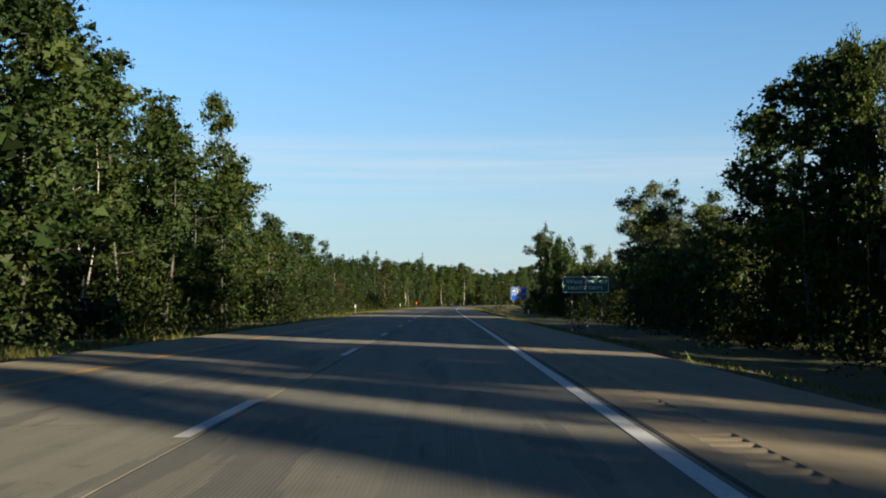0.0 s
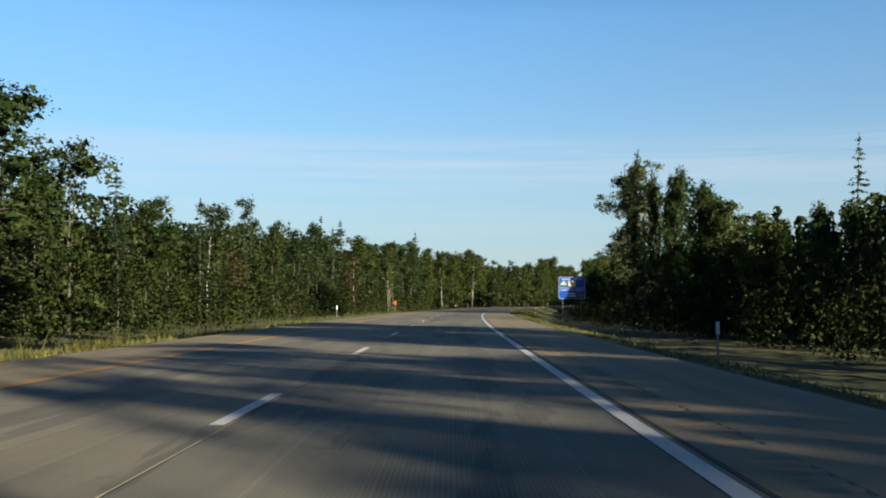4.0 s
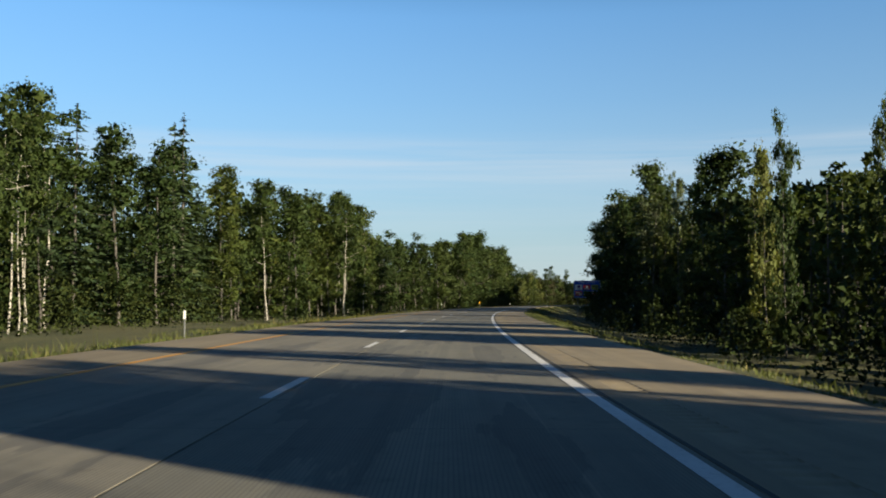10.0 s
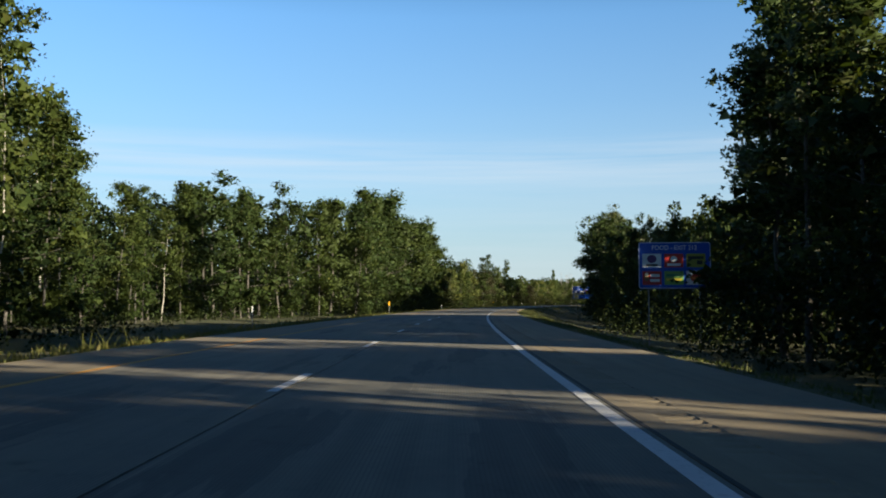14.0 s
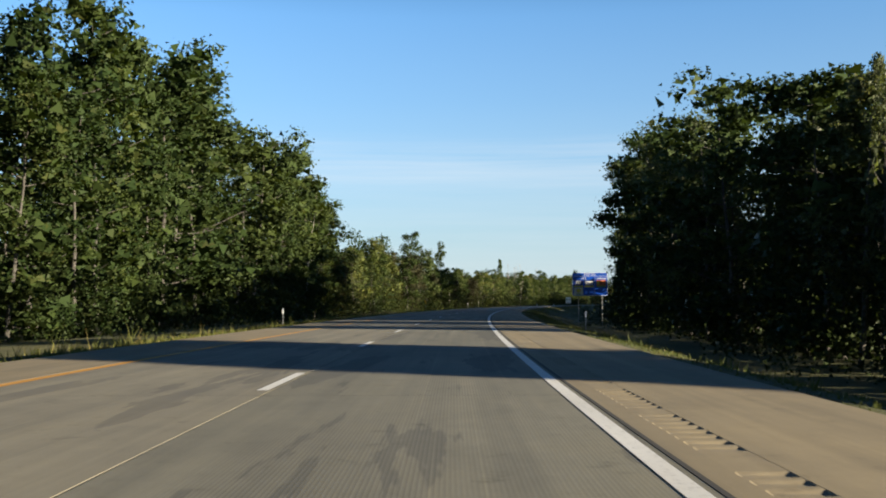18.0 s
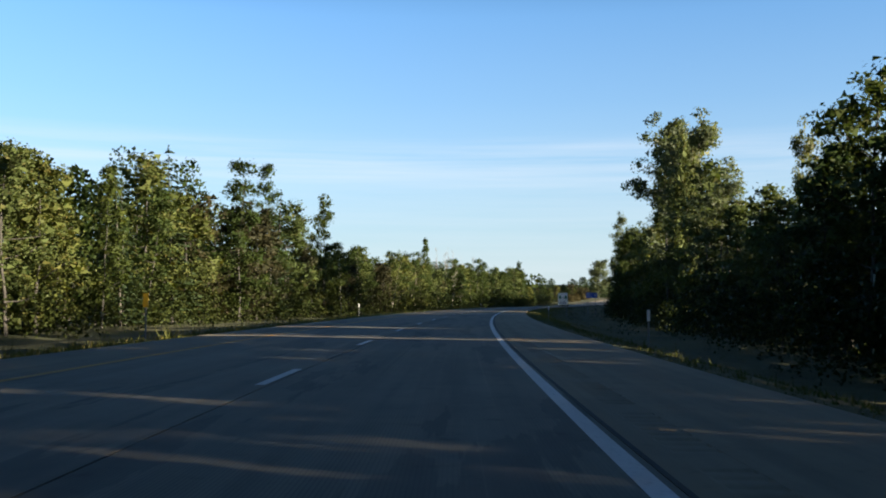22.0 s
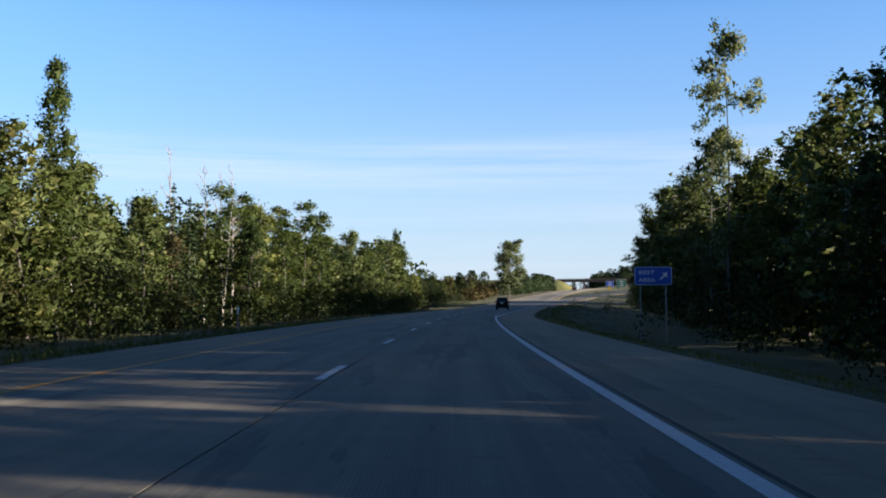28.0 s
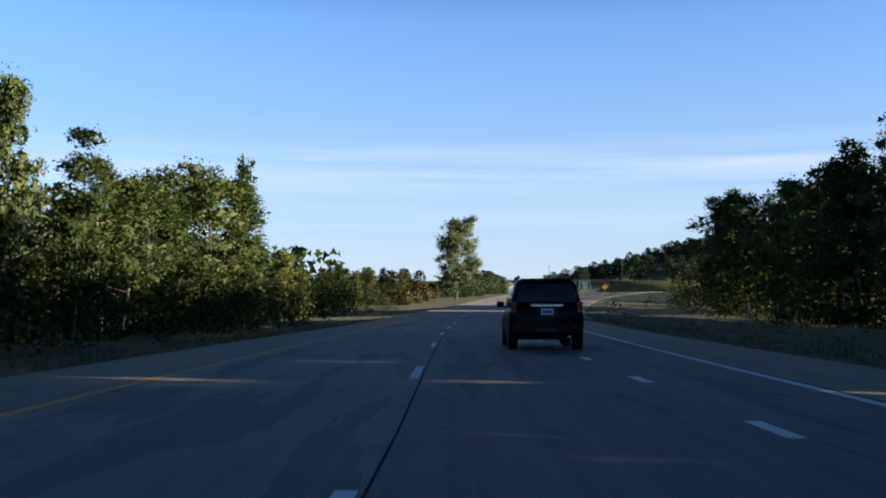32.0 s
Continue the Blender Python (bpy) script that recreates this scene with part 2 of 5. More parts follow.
def concrete(name, col, tining):
    m, n, l, b = nodes_of(name)
    uv = n.new("ShaderNodeUVMap").outputs[0]
    obj = n.new("ShaderNodeObjectInfo").outputs["Random"]
    big = noise_tex(n, l, .35, 5, .6, uv, (1, .25, 1))
    streak = noise_tex(n, l, 1.0, 5, .6, uv, (2.6, .05, 1))
    grain = noise_tex(n, l, 45, 3, .7, uv)
    spot = noise_tex(n, l, 2.2, 6, .65, uv)
    c = ramp(n, l, big, [(.3, tuple(v * .86 for v in col)), (.7, tuple(v * 1.1 for v in col))])
    c = mixc(n, l, .6, c, ramp(n, l, streak, [(.32, (.62, .63, .66)), (.62, (1.06, 1.05, 1.03))]), 'MULTIPLY')
    c = mixc(n, l, .35, c, ramp(n, l, grain, [(.3, (.7, .7, .7)), (.7, (1.15, 1.15, 1.15))]), 'MULTIPLY')
    c = mixc(n, l, .75, c, ramp(n, l, spot, [(.28, (.55, .54, .53)), (.40, (.95, .95, .94)), (.62, (1.0, 1.0, 1.0)), (.74, (1.16, 1.15, 1.10))]), 'MULTIPLY')
    cloud = noise_tex(n, l, .8, 6, .68, uv, (1, .5, 1))
    c = mixc(n, l, .6, c, ramp(n, l, cloud, [(.3, (.72, .73, .76)), (.5, (1, 1, 1)), (.7, (1.14, 1.11, 1.02))]), 'MULTIPLY')
    pit = noise_tex(n, l, 9, 3, .6, uv)
    c = mixc(n, l, .7, c, ramp(n, l, pit, [(.22, (.35, .34, .33)), (.29, (1, 1, 1))]), 'MULTIPLY')
    c = mixc(n, l, .6, c, ramp(n, l, obj, [(0, (.9, .9, .9)), (1, (1.06, 1.05, 1.03))]), 'MULTIPLY')
    b.inputs["Roughness"].default_value = .85
    if tining:
        # sealed patches with sharp edges, and thin pale scratches along the lane
        sealed = noise_tex(n, l, 1.0, 5, .58, uv, (.95, .10, 1))
        c = mixc(n, l, 1.0, c, ramp(n, l, sealed, [(.55, (1, 1, 1)), (.563, (.70, .71, .75))]), 'MULTIPLY')
        scratch = noise_tex(n, l, 1.0, 2, .5, uv, (17, .025, 1))
        c = mixc(n, l, .8, c, ramp(n, l, scratch, [(.64, (1, 1, 1)), (.68, (1.22, 1.21, 1.17))]), 'MULTIPLY')
        wv = n.new("ShaderNodeTexWave")
        wv.wave_type, wv.bands_direction, wv.wave_profile = 'BANDS', 'X', 'SIN'
        wv.inputs["Scale"].default_value, wv.inputs["Distortion"].default_value = 9.5, .4
        l.new(uv, wv.inputs[0])
        patch = ramp(n, l, noise_tex(n, l, .5, 3, .5, uv, (1.3, .12, 1)), [(.38, (0, 0, 0)), (.6, (1, 1, 1))])
        line = ramp(n, l, wv.outputs[1], [(.05, (.80, .80, .81)), (.45, (1.04, 1.04, 1.04))])
        c = mixc(n, l, patch, c, mixc(n, l, 1.0, c, line, 'MULTIPLY'))
        bump(n, l, b, wv.outputs[1], .06, .004)
    else:
        bump(n, l, b, grain, .3, .006)
    l.new(c, b.inputs["Base Color"])
    return m


def paint(name, col):
    m, n, l, b = nodes_of(name)
    uv = n.new("ShaderNodeUVMap").outputs[0]
    wear = noise_tex(n, l, 14, 6, .7, uv)
    dirt = noise_tex(n, l, 1.2, 4, .6, uv, (1, .3, 1))
    c = ramp(n, l, wear, [(.30, tuple(.45 * v + .10 for v in col)), (.46, col)])
    c = mixc(n, l, .6, c, ramp(n, l, dirt, [(.3, (.72, .71, .69)), (.65, (1, 1, 1))]), 'MULTIPLY')
    l.new(c, b.inputs["Base Color"])
    b.inputs["Roughness"].default_value = .7
    bump(n, l, b, wear, .2, .004)
    return m


def leaf(name, dark, light, tint=None, through_leaf=.35):
    m, n, l, b = nodes_of(name)
    isl = n.new("ShaderNodeNewGeometry").outputs["Random Per Island"]
    obj = n.new("ShaderNodeObjectInfo").outputs["Random"]
    mid = tuple(.55 * a + .45 * b for a, b in zip(dark, light))
    c = ramp(n, l, isl, [(0, mid), (.8, light), (1, tint or light)])
    c = mixc(n, l, .8, c, ramp(n, l, obj, [(0, (.72, .78, .75)), (.5, (1, 1, 1)), (1, (1.28, 1.12, .85))]), 'MULTIPLY')
    l.new(c, b.inputs["Base Color"])
    b.inputs["Roughness"].default_value = .55
    b.inputs["Specular IOR Level"].default_value = .12
    t = n.new("ShaderNodeBsdfTranslucent")
    l.new(mixc(n, l, 1.0, c, (1.25, 1.25, .55), 'MULTIPLY'), t.inputs[0])
    mx = n.new("ShaderNodeMixShader")
    mx.inputs[0].default_value = through_leaf
    l.new(b.outputs[0], mx.inputs[1])
    l.new(t.outputs[0], mx.inputs[2])
    l.new(mx.outputs[0], n["Material Output"].inputs[0])
    return m


def bark(name, dark, light, scale=9, stretch=(1, 1, .18)):
    m, n, l, b = nodes_of(name)
    co = n.new("ShaderNodeTexCoord").outputs["Object"]
    t = noise_tex(n, l, scale, 6, .65, co, stretch)
    l.new(ramp(n, l, t, [(.35, dark), (.62, light)]), b.inputs["Base Color"])
    b.inputs["Roughness"].default_value = .85
    bump(n, l, b, t, .6, .03)
    return m


def grass_ground(name):
    m, n, l, b = nodes_of(name)
    co = n.new("ShaderNodeTexCoord").outputs["Object"]
    big = noise_tex(n, l, .09, 5, .6, co)
    mid = noise_tex(n, l, 1.1, 5, .65, co)
    fine = noise_tex(n, l, 22, 4, .7, co)
    c = ramp(n, l, big, [(.3, (.055, .072, .02)), (.6, (.12, .115, .04)), (.8, (.17, .145, .06))])
    c = mixc(n, l, .6, c, ramp(n, l, mid, [(.3, (.45, .5, .45)), (.7, (1.25, 1.2, 1.1))]), 'MULTIPLY')
    c = mixc(n, l, .6, c, ramp(n, l, fine, [(.3, (.45, .45, .45)), (.7, (1.3, 1.3, 1.2))]), 'MULTIPLY')
    l.new(c, b.inputs["Base Color"])
    b.inputs["Roughness"].default_value = .95
    bump(n, l, b, fine, .8, .06)
    return m


M_SLAB = concrete("concrete_slab", (.202, .194, .155), True)
M_SLAB_PALE = concrete("pale_concrete_slab", (.252, .232, .180), True)
M_SHOULDER = concrete("concrete_shoulder", (.295, .242, .156), False)
M_JOINT = plain("joint_filler", (.045, .042, .04), .9)
M_WHITE_LINE = paint("white_road_paint", (.78, .775, .75))
M_YELLOW_LINE = paint("yellow_road_paint", (.62, .30, .04))
M_RUMBLE = concrete("worn_concrete", (.300, .246, .160), False)
M_GRASS = grass_ground("verge_grass")
M_BLADE = leaf("grass_blades", (.045, .066, .018), (.10, .112, .034), (.19, .16, .066), .25)
M_LEAF = {
    "aspen": leaf("aspen_leaves", (.025, .043, .013), (.054, .078, .022), (.074, .087, .026), .30),
    "maple": leaf("maple_leaves", (.019, .036, .012), (.040, .062, .019), (.054, .064, .022), .26),
    "poplar": leaf("poplar_leaves", (.052, .072, .034), (.108, .134, .068), (.150, .155, .085), .45),
    "oak": leaf("oak_leaves", (.024, .042, .014), (.049, .070, .022), None, .22),
    "olive": leaf("willow_leaves", (.046, .068, .022), (.096, .120, .040), (.125, .118, .044), .24),
    "russet": leaf("turning_leaves", (.030, .031, .016), (.050, .047, .023), (.064, .048, .024), .16),
    "spruce": leaf("spruce_needles", (.017, .032, .014), (.035, .054, .022), None, .12),
    "under": leaf("undergrowth_leaves", (.019, .032, .010), (.036, .049, .015), None, .16),
}
M_LEAF["poplar"].node_tree.nodes["Principled BSDF"].inputs["Specular IOR Level"].default_value = .45
M_BARK = bark("grey_bark", (.032, .028, .024), (.10, .09, .076))
M_BIRCH = bark("white_birch_bark", (.09, .08, .07), (.50, .47, .40), 5, (1, 1, 1.6))
M_PALE = bark("pale_aspen_bark", (.03, .028, .024), (.10, .092, .078), 5, (1, 1, .8))
M_DEAD = bark("dead_wood", (.12, .11, .10), (.34, .31, .28))


# ---- building blocks ----
def mesh_np(name, verts, faces, mats, uv=None, smooth=False, nrm=None):
    """A mesh from arrays: quads or triangles of one width."""
    verts, faces = np.asarray(verts, np.float32), np.asarray(faces, np.int32)
    me = bpy.data.meshes.new(name)
    n, k = faces.shape
    me.vertices.add(len(verts))
    me.vertices.foreach_set("co", verts.ravel())
    me.loops.add(n * k)
    me.loops.foreach_set("vertex_index", faces.ravel())
    me.polygons.add(n)
    me.polygons.foreach_set("loop_start", np.arange(0, n * k, k, dtype=np.int32))
    me.polygons.foreach_set("use_smooth", np.full(n, smooth))
    if uv is not None:
        lay = me.uv_layers.new(name="UVMap")
        lay.data.foreach_set("uv", np.asarray(uv, np.float32)[faces.ravel()].ravel())
    for m in mats if isinstance(mats, (list, tuple)) else [mats]:
        me.materials.append(m)
    me.update(calc_edges=True)
    if nrm is not None:
        me.polygons.foreach_set("use_smooth", np.ones(len(me.polygons), bool))
        me.normals_split_custom_set_from_vertices(nrm.astype(np.float32))
    return me


def part(name, bm, material, parent, label=""):
    """Links a bmesh as one mesh object under a thing or a part."""
    me = bpy.data.meshes.new(name)
    bm.to_mesh(me)
    bm.free()
    me.materials.append(material)
    return child(name, me, parent, label)


def child(name, me, parent, label=""):
    ob = new(name, me)
    ob.parent = parent
    return tagged(ob, label)


def thing(name, label, category, m=None, group="", kind=""):
    ob = new(name)
    ob.empty_display_size = .3
    if m is not None:
        ob.matrix_world = m
    return tagged(ob, label, category, group, kind)


def box(sx, sy, sz, c=(0, 0, 0), bevel=0.0, seg=2):
    bm = bmesh.new()
    bmesh.ops.create_cube(bm, size=1)
    bmesh.ops.scale(bm, vec=(sx, sy, sz), verts=bm.verts)
    if bevel:
        bmesh.ops.bevel(bm, geom=list(bm.edges), offset=bevel, segments=seg, affect='EDGES', profile=.6)
    bmesh.ops.translate(bm, vec=c, verts=bm.verts)
    return bm


def cyl(r, h, c=(0, 0, 0), seg=12, axis='Z', r2=None):
    bm = bmesh.new()
    bmesh.ops.create_cone(bm, cap_ends=True, segments=seg, radius1=r, radius2=r if r2 is None else r2, depth=h)
    if axis == 'X':
        bmesh.ops.rotate(bm, matrix=Matrix.Rotation(radians(90), 3, 'Y'), verts=bm.verts)
    elif axis == 'Y':
        bmesh.ops.rotate(bm, matrix=Matrix.Rotation(radians(90), 3, 'X'), verts=bm.verts)
    bmesh.ops.translate(bm, vec=c, verts=bm.verts)
    return bm


def outline_plate(pts, depth, y0=0.0):
    """A plate in the xz plane with the given outline, its front at y0 and its back behind it."""
    bm = bmesh.new()
    front = [bm.verts.new((x, y0, z)) for x, z in pts]
    f = bm.faces.new(front)
    ext = bmesh.ops.extrude_face_region(bm, geom=[f])
    bmesh.ops.translate(bm, vec=(0, depth, 0), verts=[v for v in ext["geom"] if isinstance(v, bmesh.types.BMVert)])
    bmesh.ops.recalc_face_normals(bm, faces=bm.faces)
    return bm


def round_rect(w, h, r, cx=0.0, cz=0.0, n=5):
    pts = []
    for sx, sz, a0 in ((1, 1, 0), (-1, 1, 90), (-1, -1, 180), (1, -1, 270)):
        for i in range(n + 1):
            a = radians(a0 + 90 * i / n)
            pts.append((cx + sx * (w / 2 - r) + r * math.cos(a), cz + sz * (h / 2 - r) + r * math.sin(a)))
    return pts


def strip(name, s0, s1, l0, l1, z0, z1, mat, parent, step=3.0, depth=0.0):
    """A band along the road from l0 to l1 (numbers or functions of s); with a depth it has sides."""
    n = max(2, int(round((s1 - s0) / step)) + 1)
    s = np.linspace(s0, s1, n)
    a = l0(s) if callable(l0) else np.full(n, float(l0))
    b = l1(s) if callable(l1) else np.full(n, float(l1))
    rows = [W(s, a, z0 - depth), W(s, a, z0), W(s, b, z1), W(s, b, z1 - depth)] if depth else [W(s, a, z0), W(s, b, z1)]
    ls = [a, a, b, b] if depth else [a, b]
    k = len(rows)
    v = np.stack(rows, 1).reshape(-1, 3)
    uv = np.stack([np.stack(ls, 1), np.repeat(s[:, None], k, 1)], -1).reshape(-1, 2)
    i = np.arange(n - 1)[:, None] * k + np.arange(k - 1)[None]
    f = np.stack([i, i + 1, i + 1 + k, i + k], -1).reshape(-1, 4)[:, ::-1]
    return child(name, mesh_np(name, v, f, mat, uv), parent)


# ---- trees ----
def rng(seed):
    return np.random.RandomState(seed)


def tube(points, radii, sides=7):
    """Verts and quads of a bent, tapering limb."""
    p, r = np.asarray(points, float), np.asarray(radii, float)
    d = np.gradient(p, axis=0)
    d /= np.linalg.norm(d, axis=1)[:, None] + 1e-9
    ref = np.where(np.abs(d[:, 2:3]) > .9, np.array([[1., 0, 0]]), np.array([[0, 0, 1.]]))
    u = np.cross(d, ref)
    u /= np.linalg.norm(u, axis=1)[:, None]
    w = np.cross(d, u)
    a = np.arange(sides) * 2 * np.pi / sides
    v = p[:, None] + r[:, None, None] * (np.cos(a)[None, :, None] * u[:, None] + np.sin(a)[None, :, None] * w[:, None])
    n = len(p)
    i = np.arange(n - 1)[:, None] * sides
    j = np.arange(sides)[None]
    k = (j + 1) % sides
    f = np.stack([i + j, i + k, i + sides + k, i + sides + j], -1).reshape(-1, 4)
    return v.reshape(-1, 3), f


def join_parts(parts):
    vs, fs, o = [], [], 0
    for v, f in parts:
        vs.append(v)
        fs.append(f + o)
        o += len(v)
    return np.concatenate(vs), np.concatenate(fs)


def quads(c, size, g, flat=0.0, aspect=.62):
    """Small four-cornered leaves about the given places, turned every way."""
    n = len(c)
    d = g.normal(size=(n, 3))
    d[:, 2] = d[:, 2] * (1 - flat) - flat * .4
    d /= np.linalg.norm(d, axis=1)[:, None] + 1e-9
    e = np.cross(d, g.normal(size=(n, 3)))
    e /= np.linalg.norm(e, axis=1)[:, None] + 1e-9
    s = np.asarray(size).reshape(-1, 1) * g.uniform(.7, 1.3, (n, 1))
    v = np.stack([c - d * s, c + d * s * .45 + e * s * aspect, c + d * s * .45 - e * s * aspect], 1).reshape(-1, 3)
    return v, np.arange(3 * n).reshape(-1, 3)


def soften(v, out, g):
    """Turn each leaf's face outwards and give it a normal that follows the rounded clump it belongs to."""
    n = np.asarray(out, float) + g.normal(0, .55, out.shape) + np.array([0, 0, .12])
    n /= np.linalg.norm(n, axis=1)[:, None] + 1e-9
    t = v.reshape(-1, 3, 3).copy()
    away = np.einsum("ij,ij->i", np.cross(t[:, 1] - t[:, 0], t[:, 2] - t[:, 0]), n) < 0
    t[away] = t[away][:, [0, 2, 1]]
    return t.reshape(-1, 3), np.repeat(n, 3, 0)


def unit(v):
    return v / (np.linalg.norm(v, axis=-1, keepdims=True) + 1e-9)


def broadleaf(seed, H=20., base=.28, R=3.2, clumps=80, per=22, size=.20, cr=.8, shape="oval", lean=0.0, tr=.17, fill=90, stems=1):
    """Trunk and crown of a broad-leaved tree: bent limbs that end in clumps of leaves, with gaps between."""
    g = rng(seed)
    wood, ends = [], []
    for k in range(stems):
        off = np.array([g.uniform(-.6, .6), g.uniform(-.6, .6), 0]) if stems > 1 else np.zeros(3)
        tilt = g.normal(0, .03 + .05 * (stems > 1), 2) + np.array([lean, 0])
        z = np.linspace(-.4, H * (.93 if k == 0 else g.uniform(.7, .9)), 9)
        wob = np.cumsum(g.normal(0, .10, (9, 2)), 0)
        pts = np.stack([off[0] + tilt[0] * z + wob[:, 0], off[1] + tilt[1] * z + wob[:, 1], z], 1)
        wood.append(tube(pts, tr * (1 - .93 * np.linspace(0, 1, 9) ** .9) / (1 if k == 0 else 1.25), 6))
        nl = max(5, clumps // (6 * stems))
        for i in range(nl):
            f = base + (1 - base) * (i + g.uniform(0, 1)) / nl * .95
            zz = f * H
            o = np.array([np.interp(zz, z, pts[:, 0]), np.interp(zz, z, pts[:, 1]), zz])
            u = (f - base) / (1 - base)
            rr = {"oval": math.sqrt(max(.05, 1 - (2 * u - .85) ** 2 / 1.45)), "egg": min(1, .55 + 2.2 * u) * max(.05, 1 - u ** 1.3) ** .62, "column": .75 * math.sqrt(max(.06, 1 - (2 * u - 1) ** 4))}[shape]
            a = i * 2.4 + g.uniform(-.6, .6)
            L = R * rr * g.uniform(.72, 1.05)
            up = g.uniform(.15, .6) * L
            q = np.linspace(0, 1, 4)[:, None]
            limb = o + q * np.array([math.cos(a) * L, math.sin(a) * L, up]) + q * (1 - q) * np.array([0, 0, -.25 * L]) + g.normal(0, .08, (4, 3)) * q
            wood.append(tube(limb, tr * .34 * (1 - u * .6) * (1 - .85 * q[:, 0]) + .012, 4))
            for t in (.42, .66, .85, .98):
                ends.append(o + (limb[-1] - o) * t + np.array([0, 0, -.25 * L * t * max(0, 1 - t)]))
    ends = np.array(ends)
    pick = g.randint(0, len(ends), clumps)
    cen = ends[pick] + g.normal(0, cr * .42, (clumps, 3))
    peak = g.uniform(.70, 1.0, 12)
    spread = R * (.08 + 1.1 * (1 - peak))
    top = np.stack([g.normal(0, 1, 12) * spread + lean * H, g.normal(0, 1, 12) * spread, H * peak], 1)
    cen = np.concatenate([cen, top])
    n = len(cen)
    rad = cr * g.uniform(.6, 1.35, n)
    loc = g.normal(size=(n, per, 3))
    loc /= np.linalg.norm(loc, axis=2)[..., None]
    loc *= (g.uniform(.2, 1, (n, per)) ** .45)[..., None] * rad[:, None, None]
    loc[..., 2] *= .75
    pos = (cen[:, None] + loc).reshape(-1, 3)
    mid = np.array([lean * H * .5, 0, H * (base + 1) * .5])
    leaves = [quads(pos, size, g)]
    outs = [unit(loc).reshape(-1, 3) * .75 + unit((pos - mid) * np.array([1, 1, .6])) * .6]
    # the denser heart of every clump
    heart = g.normal(size=(n, 9, 3)) * np.array([.27, .27, .21]) * rad[:, None, None]
    at = (cen[:, None] + heart).reshape(-1, 3)
    leaves.append(quads(at, np.repeat(rad, 9) * .27, g, 0, .9))
    outs.append(unit(heart).reshape(-1, 3) * .5 + unit((at - mid) * np.array([1, 1, .6])) * .7)
    if fill:
        inner = ends[g.randint(0, len(ends), fill)] * np.array([.72, .72, 1]) + g.normal(0, .4, (fill, 3))
        leaves.append(quads(inner, size * 2.0, g, 0, .95))
        outs.append(unit((inner - mid) * np.array([1, 1, .6])))
    v, f = join_parts(leaves)
    v, nrm = soften(v, np.concatenate(outs), g)
    return join_parts(wood), (v, f, nrm)


def conifer(seed, H=16., R=2.4, base=.1, size=.32, tr=.16):
    """Trunk and crown of a spruce: whorls of drooping boughs, thinning to a spire."""
    g = rng(seed)
    z = np.linspace(-.4, H, 7)
    wood = [tube(np.stack([g.normal(0, .03, 7), g.normal(0, .03, 7), z], 1), tr * (1 - .95 * np.linspace(0, 1, 7)), 6)]
    pos, dirs = [], []
    levels = 30
    for i in range(levels):
        u = (i + g.uniform(-.3, .3)) / levels
        zz = H * (base + (1 - base) * u)
        L0 = R * (1 - u) ** .8 + .2
        for k in range(max(6, int(13 * (1 - u) + 3))):
            a = g.uniform(0, 2 * np.pi)
            L = L0 * g.uniform(.65, 1.1)
            m = max(2, int(L / .2))
            t = (np.arange(m) + .6) / m
            pos.append(np.stack([np.cos(a) * L * t, np.sin(a) * L * t, zz - .32 * L * t + .12 * L * t * t], 1))
            dirs.append(np.repeat([[math.cos(a), math.sin(a), -.3]], m, 0))
    pos, dirs = np.concatenate(pos), np.concatenate(dirs)
    pos += g.normal(0, .07, pos.shape)
    s = size * g.uniform(.7, 1.25, (len(pos), 1))
    side = np.cross(dirs, np.array([0, 0, 1.]) + g.normal(0, .5, pos.shape))
    side /= np.linalg.norm(side, axis=1)[:, None]
    v = np.stack([pos + dirs * s, pos - dirs * s * .7 + side * s * .55, pos - dirs * s * .7 - side * s * .55], 1).reshape(-1, 3)
    tip = quads(np.stack([g.normal(0, .05, 12), g.normal(0, .05, 12), H * g.uniform(.93, 1.01, 12)], 1), .14, g)
    v, f = join_parts([(v, np.arange(len(v)).reshape(-1, 3)), tip])
    c = v.reshape(-1, 3, 3).mean(1)
    v, nrm = soften(v, unit(c * np.array([1, 1, 0])) + np.array([0, 0, .45]), g)
    return join_parts(wood), (v, f, nrm)


def bare_tree(seed, H=14.):
    g = rng(seed)
    z = np.linspace(-.3, H, 8)
    pts = np.stack([np.cumsum(g.normal(0, .12, 8)), np.cumsum(g.normal(0, .12, 8)), z], 1)
    wood = [tube(pts, .16 * (1 - .92 * np.linspace(0, 1, 8)), 6)]
    for i in range(16):
        f = g.uniform(.4, .97)
        o = np.array([np.interp(f * H, z, pts[:, 0]), np.interp(f * H, z, pts[:, 1]), f * H])
        a, L = g.uniform(0, 6.28), g.uniform(.8, 2.6) * (1.25 - f)
        q = np.linspace(0, 1, 4)[:, None]
        limb = o + q * np.array([math.cos(a) * L, math.sin(a) * L, L * 1.2]) + g.normal(0, .06, (4, 3)) * q
        wood.append(tube(limb, .06 * (1 - .85 * q[:, 0]), 4))
        for k in range(2):
            e = limb[2] + q * np.array([g.normal(0, .5), g.normal(0, .5), g.uniform(.3, .9)])
            wood.append(tube(e, .024 * (1 - .7 * q[:, 0]), 3))
    return join_parts(wood)


TREES = {}


def tree_kind(key, wood_leaf, bark_mat, leaf_mat, H):
    (wv, wf), (lv, lf, ln) = wood_leaf
    reach = float(np.percentile(np.hypot(lv[:, 0], lv[:, 1]), 88))
    TREES[key] = (mesh_np("trunk", wv, wf, bark_mat, None, True), mesh_np("crown", lv, lf, leaf_mat, nrm=ln), H, reach)


